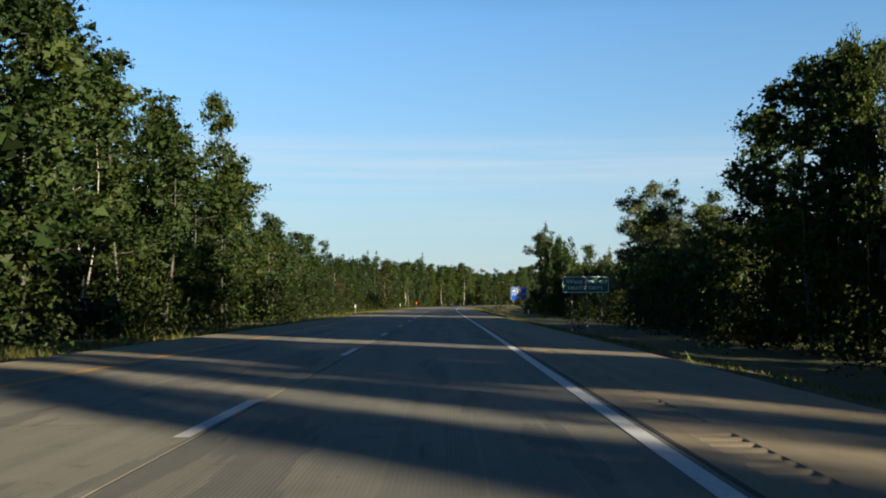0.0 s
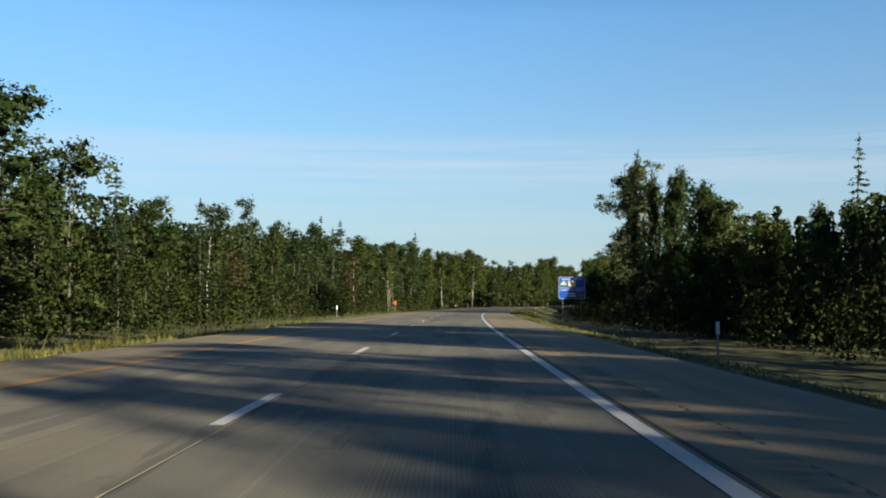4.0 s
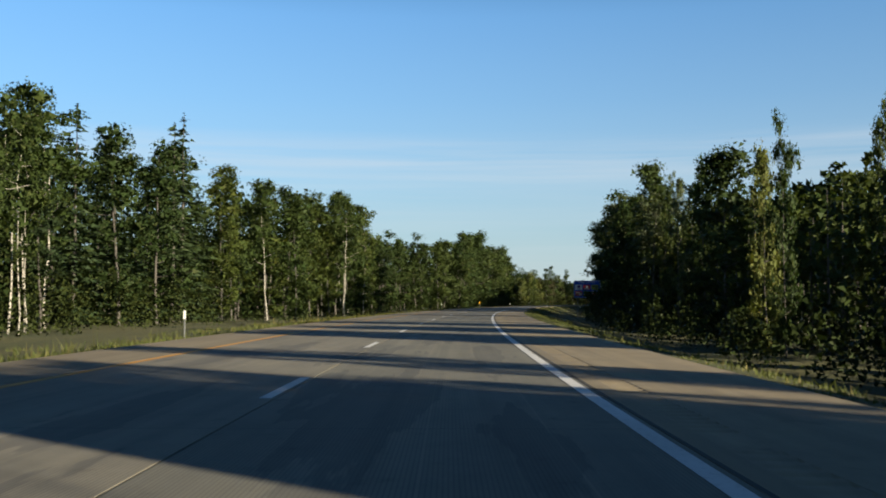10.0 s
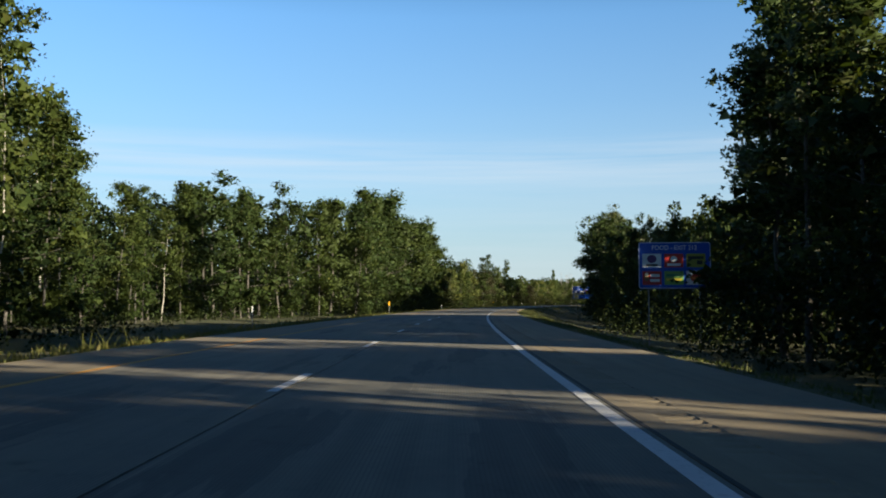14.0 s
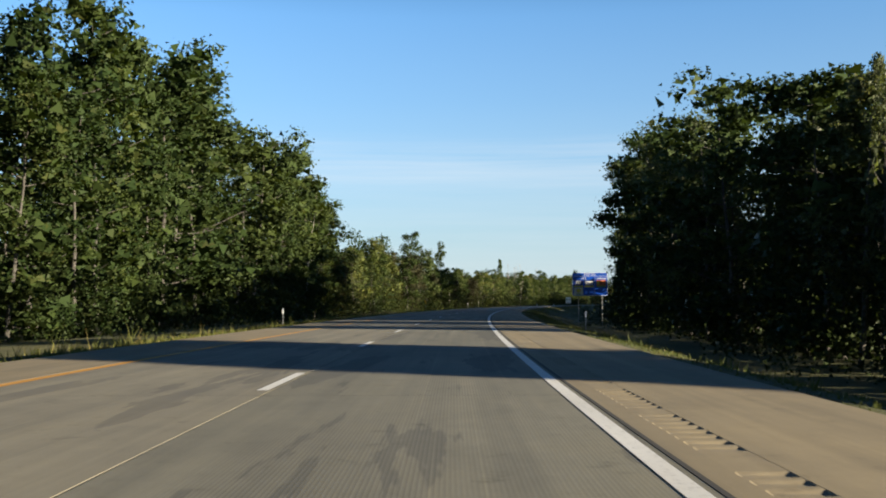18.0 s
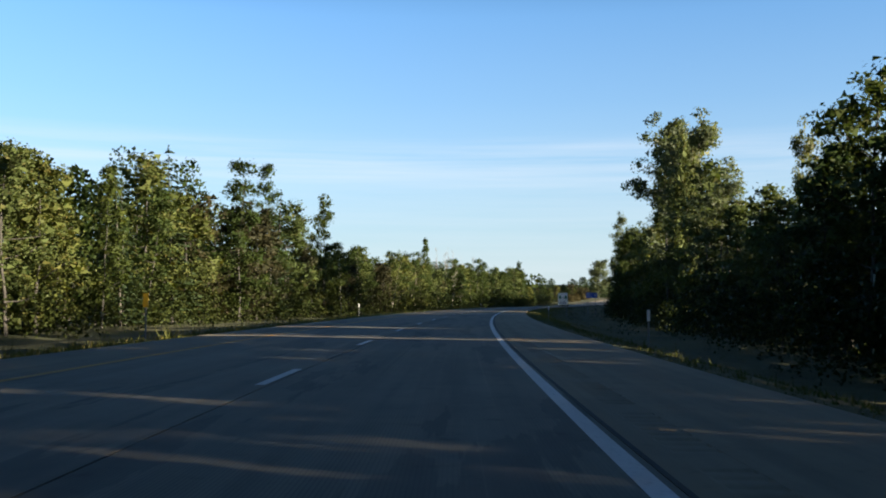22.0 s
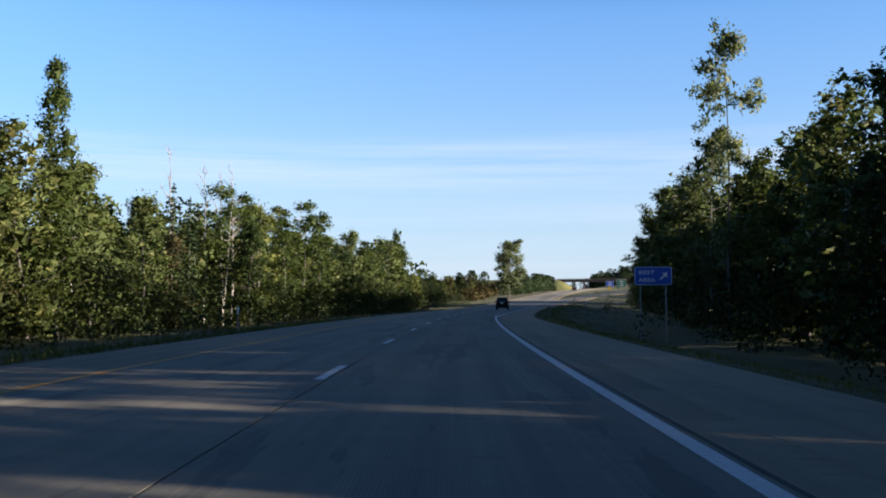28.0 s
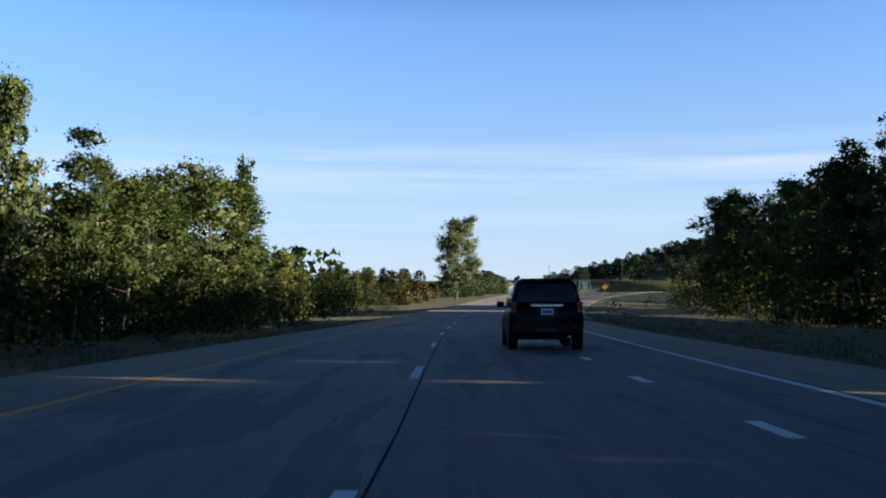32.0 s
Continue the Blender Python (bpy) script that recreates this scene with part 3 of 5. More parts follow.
for i in range(4):
    tree_kind(f"aspen{i}", broadleaf(10 + i, 20, .06, 2.8, 96, 44, .130, .98, "egg", 0, .12, 260), M_PALE, M_LEAF["aspen"], 20.)
for i in range(3):
    tree_kind(f"maple{i}", broadleaf(20 + i, 18, .03, 3.4, 94, 44, .136, 1.08, "egg" if i else "oval", 0, .16, 300), M_BARK, M_LEAF["maple"], 18.)
for i in range(3):
    tree_kind(f"oak{i}", broadleaf(30 + i, 18, .03, 3.7, 90, 44, .150, 1.18, "oval" if i else "egg", 0, .18, 300), M_BARK, M_LEAF["oak"], 18.)
for i in range(3):
    tree_kind(f"poplar{i}", broadleaf(40 + i, 22, .2, 3.3, 62, 56, .165, .95, "oval", 0, .2, 110), M_BARK, M_LEAF["poplar"], 22.)
for i in range(3):
    tree_kind(f"birch{i}", broadleaf(50 + i, 17, .36, 2.3, 48, 50, .125, .95, "oval", .05, .088, 120, 1 + i % 2), M_BIRCH, M_LEAF["aspen"], 17.)
for i in range(3):
    tree_kind(f"willow{i}", broadleaf(60 + i, 13, .02, 2.8, 88, 44, .115, .88, "egg" if i < 2 else "oval", 0, .12, 240), M_BARK, M_LEAF["olive"], 13.)
tree_kind("russet0", broadleaf(70, 10, .04, 2.0, 76, 48, .090, .78, "egg", 0, .09, 180), M_BARK, M_LEAF["russet"], 10.)
for i in range(2):
    tree_kind(f"spruce{i}", conifer(80 + i, 16, 2.3, .05, size=.24), M_BARK, M_LEAF["spruce"], 16.)
tree_kind("pine0", broadleaf(85, 20, .3, 2.4, 60, 54, .13, .9, "column", 0, .18, 140), M_BARK, M_LEAF["spruce"], 20.)

TREE_WORDS = {
    "aspen": ("aspen_tree", "aspen with a pale trunk and light green leaves"),
    "maple": ("maple_tree", "leafy green maple at the forest edge"),
    "oak": ("oak_tree", "broad dark green oak in full leaf"),
    "poplar": ("poplar_tree", "tall narrow poplar with gaps in its crown"),
    "birch": ("birch_tree", "twin-stemmed white birch with thin green crown"),
    "willow": ("willow_tree", "low bushy willow with olive green leaves"),
    "russet": ("maple_tree", "small maple with leaves turning rusty brown"),
    "spruce": ("spruce_tree", "dark pointed spruce with drooping boughs"),
    "pine": ("pine_tree", "tall dark pine with a bare lower trunk"),
}


def plant(key, s, l, height, g, wide=1.0, tilt=2.0, room=99.0):
    tr, cr, H, reach = TREES[key]
    name, label = TREE_WORDS[key.rstrip("0123456789")]
    k = (height - float(ground_z(s, l))) / (H * .96)
    wide = min(wide, max(.3, room / (reach * k)))
    p = W(s, l, float(ground_z(s, l)))
    m = Matrix.LocRotScale(Vector(p), Euler((radians(g.normal(0, tilt)), radians(g.normal(0, tilt)), g.uniform(0, 6.28))), Vector((k * wide, k * wide, k)))
    t = thing(name, label, "tree", m, "trees along the road")
    child("trunk", tr, t)
    child("crown", cr, t)
    return t


# height of the forest's edge over the road every 12 m from 6 m on, and its distance from the lane
L_H = [19.0, 19.0, 19.0, 19.0, 19.0, 19.0, 18.3, 17.3, 19.2, 16.0, 15.0, 10.8, 10.9, 10.8, 12.2, 13.9, 13.1, 11.3, 11.3, 10.7, 11.3, 11.9, 14.1, 12.5, 15.1, 15.1, 17.2, 16.3, 16.0, 17.0, 14.4, 15.4, 15.8, 18.0, 19.5, 17.9, 17.2, 16.5, 18.0, 19.0, 18.2, 14.5, 18.5, 18.5, 13.5, 15.2, 17.9, 18.6, 18.4, 19.2, 20.2, 22.0, 21.8, 23.0, 23.2, 20.5, 21.2, 19.2, 17.5, 21.5, 11.7, 10.6, 12.1, 14.0, 18.0, 18.0, 15.7, 15.6, 10.6, 10.0, 11.1, 11.5, 12.0, 11.6, 10.6, 12.5, 10.9, 9.1, 10.2, 13.4, 12.1, 14.3, 15.3, 13.6, 11.9, 12.9, 11.8, 11.8, 12.0, 14.5, 15.7, 7.2, 5.8]
R_H = [17.3, 17.3, 17.3, 17.3, 17.3, 17.3, 11.5, 10.2, 9.4, 11.3, 12.3, 16.8, 16.9, 10.4, 8.8, 7.2, 8.9, 8.2, 10.0, 14.8, 17.3, 19.3, 20.0, 12.2, 11.5, 9.0, 8.4, 7.2, 10.3, 10.6, 10.1, 11.7, 12.4, 12.3, 13.4, 14.0, 14.4, 15.1, 16.5, 17.7, 18.3, 17.4, 9.0, 10.1, 10.9, 11.1, 11.2, 11.7, 12.9, 12.2, 13.3, 15.3, 16.6, 16.8, 19.3, 19.2, 21.6, 23.0, 19.0, 13.5, 13.3, 9.0, 10.0, 8.7, 13.8, 21.4, 24.1, 25.9, 24.0, 14.0, 13.7, 14.7, 17.2, 13.8, 11.8, 15.5, 12.6, 13.5, 13.5, 13.5, 13.5, 14.7, 15.4, 17.1, 18.2, 14.6, 13.8, 14.6, 13.8, 12.5, 15.2, 15.8, 15.6]
EDGE_S = [0, 130, 160, 250, 290, 420, 440, 497, 512, 562, 590, 604, 690, 730, 800, 850, 900, 950, 1100, 1300]
EDGE_L = [-21, -22, -26, -28, -32, -33, -28, -27, -40, -41, -35, -26, -26, -29, -29, -27, -26, -27, -26, -27]
REDGE_S = [0, 120, 150, 225, 250, 300, 325, 410, 440, 500, 530, 570, 600, 720, 760, 830, 880, 960, 1000, 1050, 1100, 1200, 1300]
REDGE_L = [23, 24, 26, 24, 20, 19, 17, 16, 17, 17, 17, 17, 18, 19, 22, 23, 20, 20, 25, 29, 30, 33, 40]
# stretches of the road that the low sun reaches through gaps in the trees
LIT = ((3, 8.5), (11.5, 13), (16, 17), (26, 29), (72.5, 74), (77.5, 87.5), (100, 103), (111, 118),
       (127.5, 129), (172, 196), (198.5, 203.5), (207, 221.5), (225.8, 237.5), (254.2, 256), (259, 261), (266, 269.5), (273, 275.5),
       (279.5, 281), (285, 303), (310, 313.5), (320, 322.5), (325.5, 334), (341, 343.5), (350, 353), (359, 361), (363, 369), (371, 374), (375.4, 378.4), (379.8, 386), (393, 400.8), (404.2, 407.6),
       (410.6, 424), (440.5, 441.4), (452, 454.5), (516, 526.3), (528.8, 535), (538, 541), (552.5, 565), (575, 589.5), (594, 595), (597, 598.5), (606, 608),
       (699.5, 702.5), (712.5, 713.5), (797, 803), (1100, 1108), (1148, 1158))


def shade_room(s, l):
    """How far the shade of a tree here falls from the nearest of those stretches; below zero inside one."""
    rel = radians(SUN_AZ) - float(np.interp(s, PS, PT))
    u = s - (l + 2) / math.tan(rel)
    return min(max(p - u, u - q) for p, q in LIT)


def edge_of(side, s):
    """Distance of the forest's edge from the lane, and the height of its trees over the road."""
    s = np.asarray(s, float)
    bins = np.arange(93) * 12 + 6
    if side < 0:
        return np.interp(s, EDGE_S, EDGE_L), np.interp(s, bins, L_H)
    return np.interp(s, REDGE_S, REDGE_L) + 1.5, np.interp(s, bins, R_H)


MIX = {-1: [(0, 150, "aspen maple aspen maple maple birch"), (150, 420, "maple spruce oak spruce maple spruce pine aspen spruce oak maple birch russet"), (420, 560, "aspen aspen aspen birch aspen aspen maple"), (560, 700, "maple oak maple aspen oak birch maple"), (700, 1300, "willow aspen willow maple russet aspen willow birch russet spruce")],
       1: [(-160, 120, "oak maple oak poplar"), (86, 170, "poplar poplar russet poplar willow"), (170, 240, "spruce maple poplar willow russet"), (240, 440, "maple willow oak poplar maple"), (440, 690, "maple poplar oak maple poplar"), (690, 732, "maple oak"), (732, 860, "poplar poplar poplar willow"), (860, 1300, "oak poplar maple poplar willow")]}


def species(side, s, g):
    names = "oak maple"
    for a, b, w in MIX[side]:
        if a <= s < b:
            names = w
    k = names.split()[g.randint(len(names.split()))]
    opts = [n for n in TREES if n.rstrip("0123456789") == k]
    return opts[g.randint(len(opts))]


def forest_edge():
    g = rng(5)
    for side in (-1, 1):
        s = -52.0 if side > 0 else 40.0
        while s < 1120:
            l, h = edge_of(side, s)
            k = species(side, s, g)
            f = g.uniform(.90, 1.05) if g.uniform() < .72 else g.uniform(.6, .85)
            if k.startswith("russet"):
                f *= .7
            if k.startswith("spruce"):
                f = max(f, .85) * 1.08
            if side > 0 and 484 < s < 503:
                l = max(l, 22.5)
            ll = l + side * g.uniform(-.5, 3.0)
            room = shade_room(s, ll) if side > 0 else 99
            if room < .6:
                s += g.uniform(.6, 1.2)
                continue
            plant(k, s, ll, h * f, g, g.uniform(.8, 1.0) if h > 20.5 and side > 0 else g.uniform(1.1, 1.4) if h > 13 else g.uniform(1.05, 1.4), 2.0, max(.9, room * .85))
            s += min(g.uniform(4.0, 6.0) * (1.0 if h > 13 else .8), max(2.0, room * 1.2))


def woods(seed, side, s0, s1, rows):
    """The mass of trees behind the edge, as leaves and trunks in one mesh each."""
    g = rng(seed)
    wv, lv, ln = [], [], []
    for dl, fh in rows:
        s = s0
        while s < s1:
            l, h = edge_of(side, s)
            # unseen rear rows on the right are kept tall to shade the road
            if side > 0 and dl > 8:
                h = max(h, 12.5)
            H = h * g.uniform(.75, 1.02) * (fh if side < 0 or not (100 < s < 430 or 740 < s < 860) else min(fh, 1.0))
            if side > 0 and s > 950:
                H *= 1 + .02 * dl
            ll = l + side * (dl + g.uniform(-2, 2))
            room = shade_room(s, ll) if side > 0 else 99
            if room < .7:
                s += g.uniform(.8, 1.6)
                continue
            open_edge = 100 < s < 240 or 790 < s < 860
            thin_wood = (45 if dl > 20 else 100) < s < 330 or 668 < s < 1000
            # their tops are capped or raised to set where sun and shade fall
            if side > 0 and (dl > 8 or open_edge):
                H = min(H, (ll + 8) * (.19 if thin_wood else .27) + (2.2 if open_edge else 2.5 + g.uniform(0, 2)) + (11 if 592 < s < 668 else 0))
            H -= float(ground_z(s, ll))
            p = W(s, ll, float(ground_z(s, ll)))
            far = dl > 14
            n = int((170 if dl > 20 else 300 if far else 440) * g.uniform(.8, 1.2) * min(1, .3 + .25 * room))
            zz = g.uniform(.4 if far else .01, 1, n) ** .9
            rr = min(2.9, room) * np.sqrt(np.maximum(.05, 1 - (2 * zz - .9) ** 2 / 1.4)) * np.sqrt(g.uniform(0, 1, n))
            a = g.uniform(0, 6.28, n)
            c = p + np.stack([np.cos(a) * rr, np.sin(a) * rr, zz * H], 1)
            lv.append(quads(c, .70 if dl > 20 else .44 if far else .30, g, 0, .75))
            ln.append(unit((c - p - np.array([0, 0, .55 * H])) * np.array([1, 1, .35])))
            z = np.linspace(-.3, H * .9, 4)
            t = g.normal(0, .03, 2)
            wv.append(tube(p + np.stack([t[0] * z, t[1] * z, z], 1), .15 * (1 - .9 * np.linspace(0, 1, 4)), 5))
            s += min(g.uniform(3.6, 5.4), max(2.0, room * 1.3))
    v, f = join_parts(lv)
    v, nrm = soften(v, np.concatenate(ln), g)
    return join_parts(wv), (v, f, nrm)


def all_woods():
    kinds = {-1: ["maple", "aspen", "maple", "aspen", "olive"], 1: ["oak", "maple", "oak", "oak", "maple"]}
    for side in (-1, 1):
        for i in range(5):
            a, b = -150 + i * 262, -150 + (i + 1) * 262 - 2
            (wv, wf), (lv, lf, ln) = woods(100 + i + 20 * (side > 0), side, a, min(b, 1140), ((5.5, .95), (11, 1.0), (18, .98)) if side < 0 else ((5.5, .95), (11, 1.05), (17, 1.2), (25, 1.35), (34, 1.5)))
            t = thing("woodland", "dense mixed woodland behind the forest edge", "woodland", None, "", "stuff")
            t.location = Vector(W((a + b) / 2, 30 * side, -1))
            o = np.array(t.location)
            tagged(child("trunks", mesh_np("trunks", wv - o, wf, M_BARK), t), kind="stuff")
            tagged(child("foliage", mesh_np("foliage", lv - o, lf, M_LEAF[kinds[side][i]], nrm=ln), t), kind="stuff")


def undergrowth():
    """Shrubs and saplings that close the foot of the forest."""
    g = rng(9)
    for side in (-1, 1):
        for i in range(5):
            a, b = -80 + i * 250, -80 + (i + 1) * 250
            lv, ln = [], []
            s = a
            while s < min(b, 1200):
                l, h = edge_of(side, s)
                for k in range(3):
                    ll = l + side * (g.uniform(-3.5, 1.5), g.uniform(1, 9), g.uniform(-7.5, -3))[k]
                    if k == 2 and side > 0 and l > 20:
                        ll = g.uniform(10.5, l - 2) + float(widen(s))
                    if k == 2 and (g.uniform() < (.35 if side < 0 else .85) or (side > 0 and (l < 20 or ll < 9.5 + float(widen(s))))):
                        continue
                    H = (g.uniform(1.4, 4.6) if g.uniform() < .8 else g.uniform(4, 6.5)) if k == 0 else g.uniform(4, 8)
                    if side < 0 and 425 < s < 600:
                        H = g.uniform(.5, 1.6) if k == 0 else g.uniform(3, 6)
                        ll = ll - 5 if k == 1 else ll
                    if side > 0 or k == 0 and not 425 < s < 600:
                        H += 1.2
                    if k == 2:
                        H = g.uniform(.5, 1.5) if side < 0 else g.uniform(1.2, 2.8)
                    if side > 0 and shade_room(s, ll) < 1.0:
                        H = min(H, max(1.2, (ll - 5.5) * .24))
                    ss = s + g.uniform(-1, 1)
                    p = W(ss, ll, float(ground_z(ss, ll)))
                    n = int((46, 18, 38)[k] * H)
                    zz = g.uniform(0, 1, n)
                    rr = (.5 + .38 * H) * np.sqrt(np.maximum(.04, 1 - zz ** 2)) * np.sqrt(g.uniform(0, 1, n))
                    aa = g.uniform(0, 6.28, n)
                    c = p + np.stack([np.cos(aa) * rr, np.sin(aa) * rr, zz * H], 1) + g.normal(0, .1, (n, 3))
                    lv.append(quads(c, (.175, .38, .15)[k], g))
                    ln.append(unit(c - p))
                s += g.uniform(1.9, 3.0)
            v, f = join_parts(lv)
            v, nrm = soften(v, np.concatenate(ln), g)
            o = W((a + b) / 2, 25 * side, 0)
            ob = new("undergrowth", mesh_np("undergrowth", v - o, f, M_LEAF["under"], nrm=nrm))
            ob.location = Vector(o)
            tagged(ob, "shrubs and saplings along the foot of the trees", "undergrowth", "", "stuff")


# ---- ground ----
def make_ground():
    s = np.concatenate([np.linspace(-1500, -130, 20), np.arange(-120, 1300, 6.0), np.linspace(1320, 2400, 40)])
    l = np.array([-2500, -900, -300, -120, -70, -45, -34, -28, -24, -20, -16, -13, -11, -9.5, -8.6, -7.9, -4, 0, 3, 4.5, 5.2, 6.2, 7.5, 9, 11, 13, 15, 18, 22, 28, 38, 60, 120, 300, 700, 1500])
    ss, ll = np.meshgrid(s, l, indexing="ij")
    base = ll + np.where((ll > 3.5) & (ll < 60), widen(ss), 0)
    p = W(ss.ravel(), base.ravel(), ground_z(ss.ravel(), base.ravel()))
    n, k = len(s), len(l)
    i = np.arange(n - 1)[:, None] * k + np.arange(k - 1)[None]
    f = np.stack([i, i + 1, i + 1 + k, i + k], -1).reshape(-1, 4)[:, ::-1]
    ob = new("ground", mesh_np("ground", p, f, M_GRASS, None, True))
    tagged(ob, "grass verge and forest floor beside the road", "ground", "", "structure")


make_ground()

# ---- carriageway ----
road = thing("road", "two-lane concrete carriageway with paved shoulders", "road", None, "", "structure")
S0, S1 = -90.0, 1600.0
strip("bed", S0, S1, -7.9, lambda s: 4.62 + widen(s), -.06, -.06, M_JOINT, road, 6, .2)
strip("left_shoulder", S0, S1, -7.95, -5.60, -.02, 0.0, M_SHOULDER, road, 3, .12)
strip("right_shoulder", S0, S1, lambda s: 2.61 + widen(s), lambda s: 4.65 + widen(s), 0.0, -.02, M_SHOULDER, road, 3, .12)
strip("shoulder_edge", S0, S1, lambda s: 1.99 + widen(s), lambda s: 2.24 + widen(s), 0.0, 0.0, M_SHOULDER, road, 3, .12)
strip("shoulder_end", 1000.2, S1, lambda s: 2.24 + widen(s), lambda s: 2.61 + widen(s), 0.0, 0.0, M_SHOULDER, road, 3, .12)
strip("exit_lane", 900, 1244, 1.985, lambda s: 1.98 + widen(s), 0.0, 0.0, M_SLAB, road, 3, .12)


def middle(s):
    """Where the line between the lanes shifts as the exit lane opens."""
    return .28 * np.clip((np.asarray(s, float) - 968) / 17, 0, 1)


def slabs():
    s = -90.0
    while s < 1590:
        e = s + (8.23 if s < 1100 else 16.46)
        for l0, l1, mat in ((lambda q: -1.73 + middle(q), 1.97, M_SLAB), (-5.585, lambda q: -1.755 + middle(q), M_SLAB_PALE)):
            strip("slab", s + .006, e - .006, l0, l1, 0, 0, mat, road, 4.2, .1)
        s = e


slabs()
strip("edge_line", S0, S1, lambda s: 1.75 + widen(s), lambda s: 1.91 + widen(s), .005, .005, M_WHITE_LINE, road, 3)
strip("yellow_line", S0, S1, -5.54, -5.36, .005, .005, M_YELLOW_LINE, road, 3)
DASH_S = [v * 30.48 for v in (0, 2, 6, 9, 11, 13, 14.5, 17, 20, 22, 24, 25, 27.5, 30, 32)]
DASH_G = [0, .75, .9, 2.3, 3.8, 3.95, 4.2, 4.3, 4.35, 5.0, 5.05, 5.25, 6.0, 6.2, 7.2]
for n in range(-7, 114):
    s = 7.85 + 12.192 * n
    s += float(np.interp(s, DASH_S, DASH_G))
    strip("lane_dash", s, s + 3.05, lambda q: -1.925 + middle(q), lambda q: -1.785 + middle(q), .005, .005, M_WHITE_LINE, road, 1.6)
for n in range(34):
    s = 922.6 + 6.1 * n
    strip("exit_dash", s, s + 1.25, 1.75, 1.92, .0045, .0045, M_WHITE_LINE, road, 1.3)
# scoops pressed into the shoulder, in runs of eight or so
g = rng(3)
row_s, row_z = [-20.0], [0.0]
while row_s[-1] < 1000:
    a = row_s[-1] + g.uniform(.5, 1.0)
    for i in range(g.randint(7, 11)):
        d = g.uniform(.010, .019)
        row_s += [a + i * .30, a + i * .30 + .08, a + i * .30 + .14, a + i * .30 + .22]
        row_z += [0.0, -d, -d, 0.0]
row_s, row_z = np.array(row_s), np.array(row_z)
cols = ((2.24, 0.0), (2.27, .5), (2.595, 1.0), (2.61, 0.0))
rv = np.stack([W(row_s, lc + widen(row_s), row_z * f - .001) for lc, f in cols], 1).reshape(-1, 3)
k = np.arange(len(row_s) - 1)[:, None] * 4 + np.arange(3)[None]
rf = np.stack([k, k + 1, k + 5, k + 4], -1).reshape(-1, 4)
ruv = np.stack([np.repeat([[c[0] for c in cols]], len(row_s), 0).ravel(), np.repeat(row_s, 4)], 1)
ob = child("rumble_strip", mesh_np("rumble_strip", rv, rf, M_RUMBLE, ruv), road, "worn scoops of the rumble strip")
tagged(ob, kind="stuff")
strip("seam", S0, S1, lambda s: 1.975 + widen(s), lambda s: 2.02 + widen(s), .003, .003, M_JOINT, road, 3)
ramp_road = thing("exit_ramp", "concrete ramp that leaves for the rest area", "ramp", None, "", "structure")
strip("surface", 1060, 1400, lambda s: ramp_l(s) - 1.6, lambda s: ramp_l(s) + 3.6, .012, .012, M_SLAB, ramp_road, 4, .2)
strip("ramp_shoulder", 1056, 1400, lambda s: ramp_l(s) + 3.6, ramp_edge, .008, -.01, M_SHOULDER, ramp_road, 4, .2)
strip("ramp_line", 1060, 1400, lambda s: ramp_l(s) - 1.4, lambda s: ramp_l(s) - 1.26, .018, .018, M_WHITE_LINE, ramp_road, 4)

# ---- signs ----
M_GREEN = plain("sign_green", (.003, .10, .058), .45, 0, .10, 1.2)
M_BLUE = plain("sign_blue", (.003, .060, .40), .45, 0, .10, 1.2)
M_SIGNWHITE = plain("sign_white", (.74, .75, .74), .5, 0, .06, 3)
M_SIGNGREY = plain("sign_back", (.42, .43, .44), .45, .6, .08, 3)
M_POST = plain("weathered_timber_post", (.15, .135, .11), .85, 0, .25, 5, .3)
M_GIRDER = plain("dark_girder", (.022, .016, .015), .7, .1, .2, .6)
M_STEEL = plain("galvanised_steel", (.20, .205, .21), .55, .4, .15, 8)
M_PANEL = {k: plain("logo_" + k, c, .5, 0, .06, 4) for k, c in {
    "green": (.03, .16, .08), "cream": (.68, .62, .44), "orange": (.62, .17, .03), "black": (.022, .02, .022), "brown": (.20, .11, .045), "white": (.70, .70, .68),
    "red": (.42, .025, .02), "yellow": (.62, .50, .04), "olive": (.26, .26, .03), "lime": (.16, .33, .07), "purple": (.09, .03, .14), "navy": (.015, .03, .16), "leaf": (.02, .15, .11)}.items()}


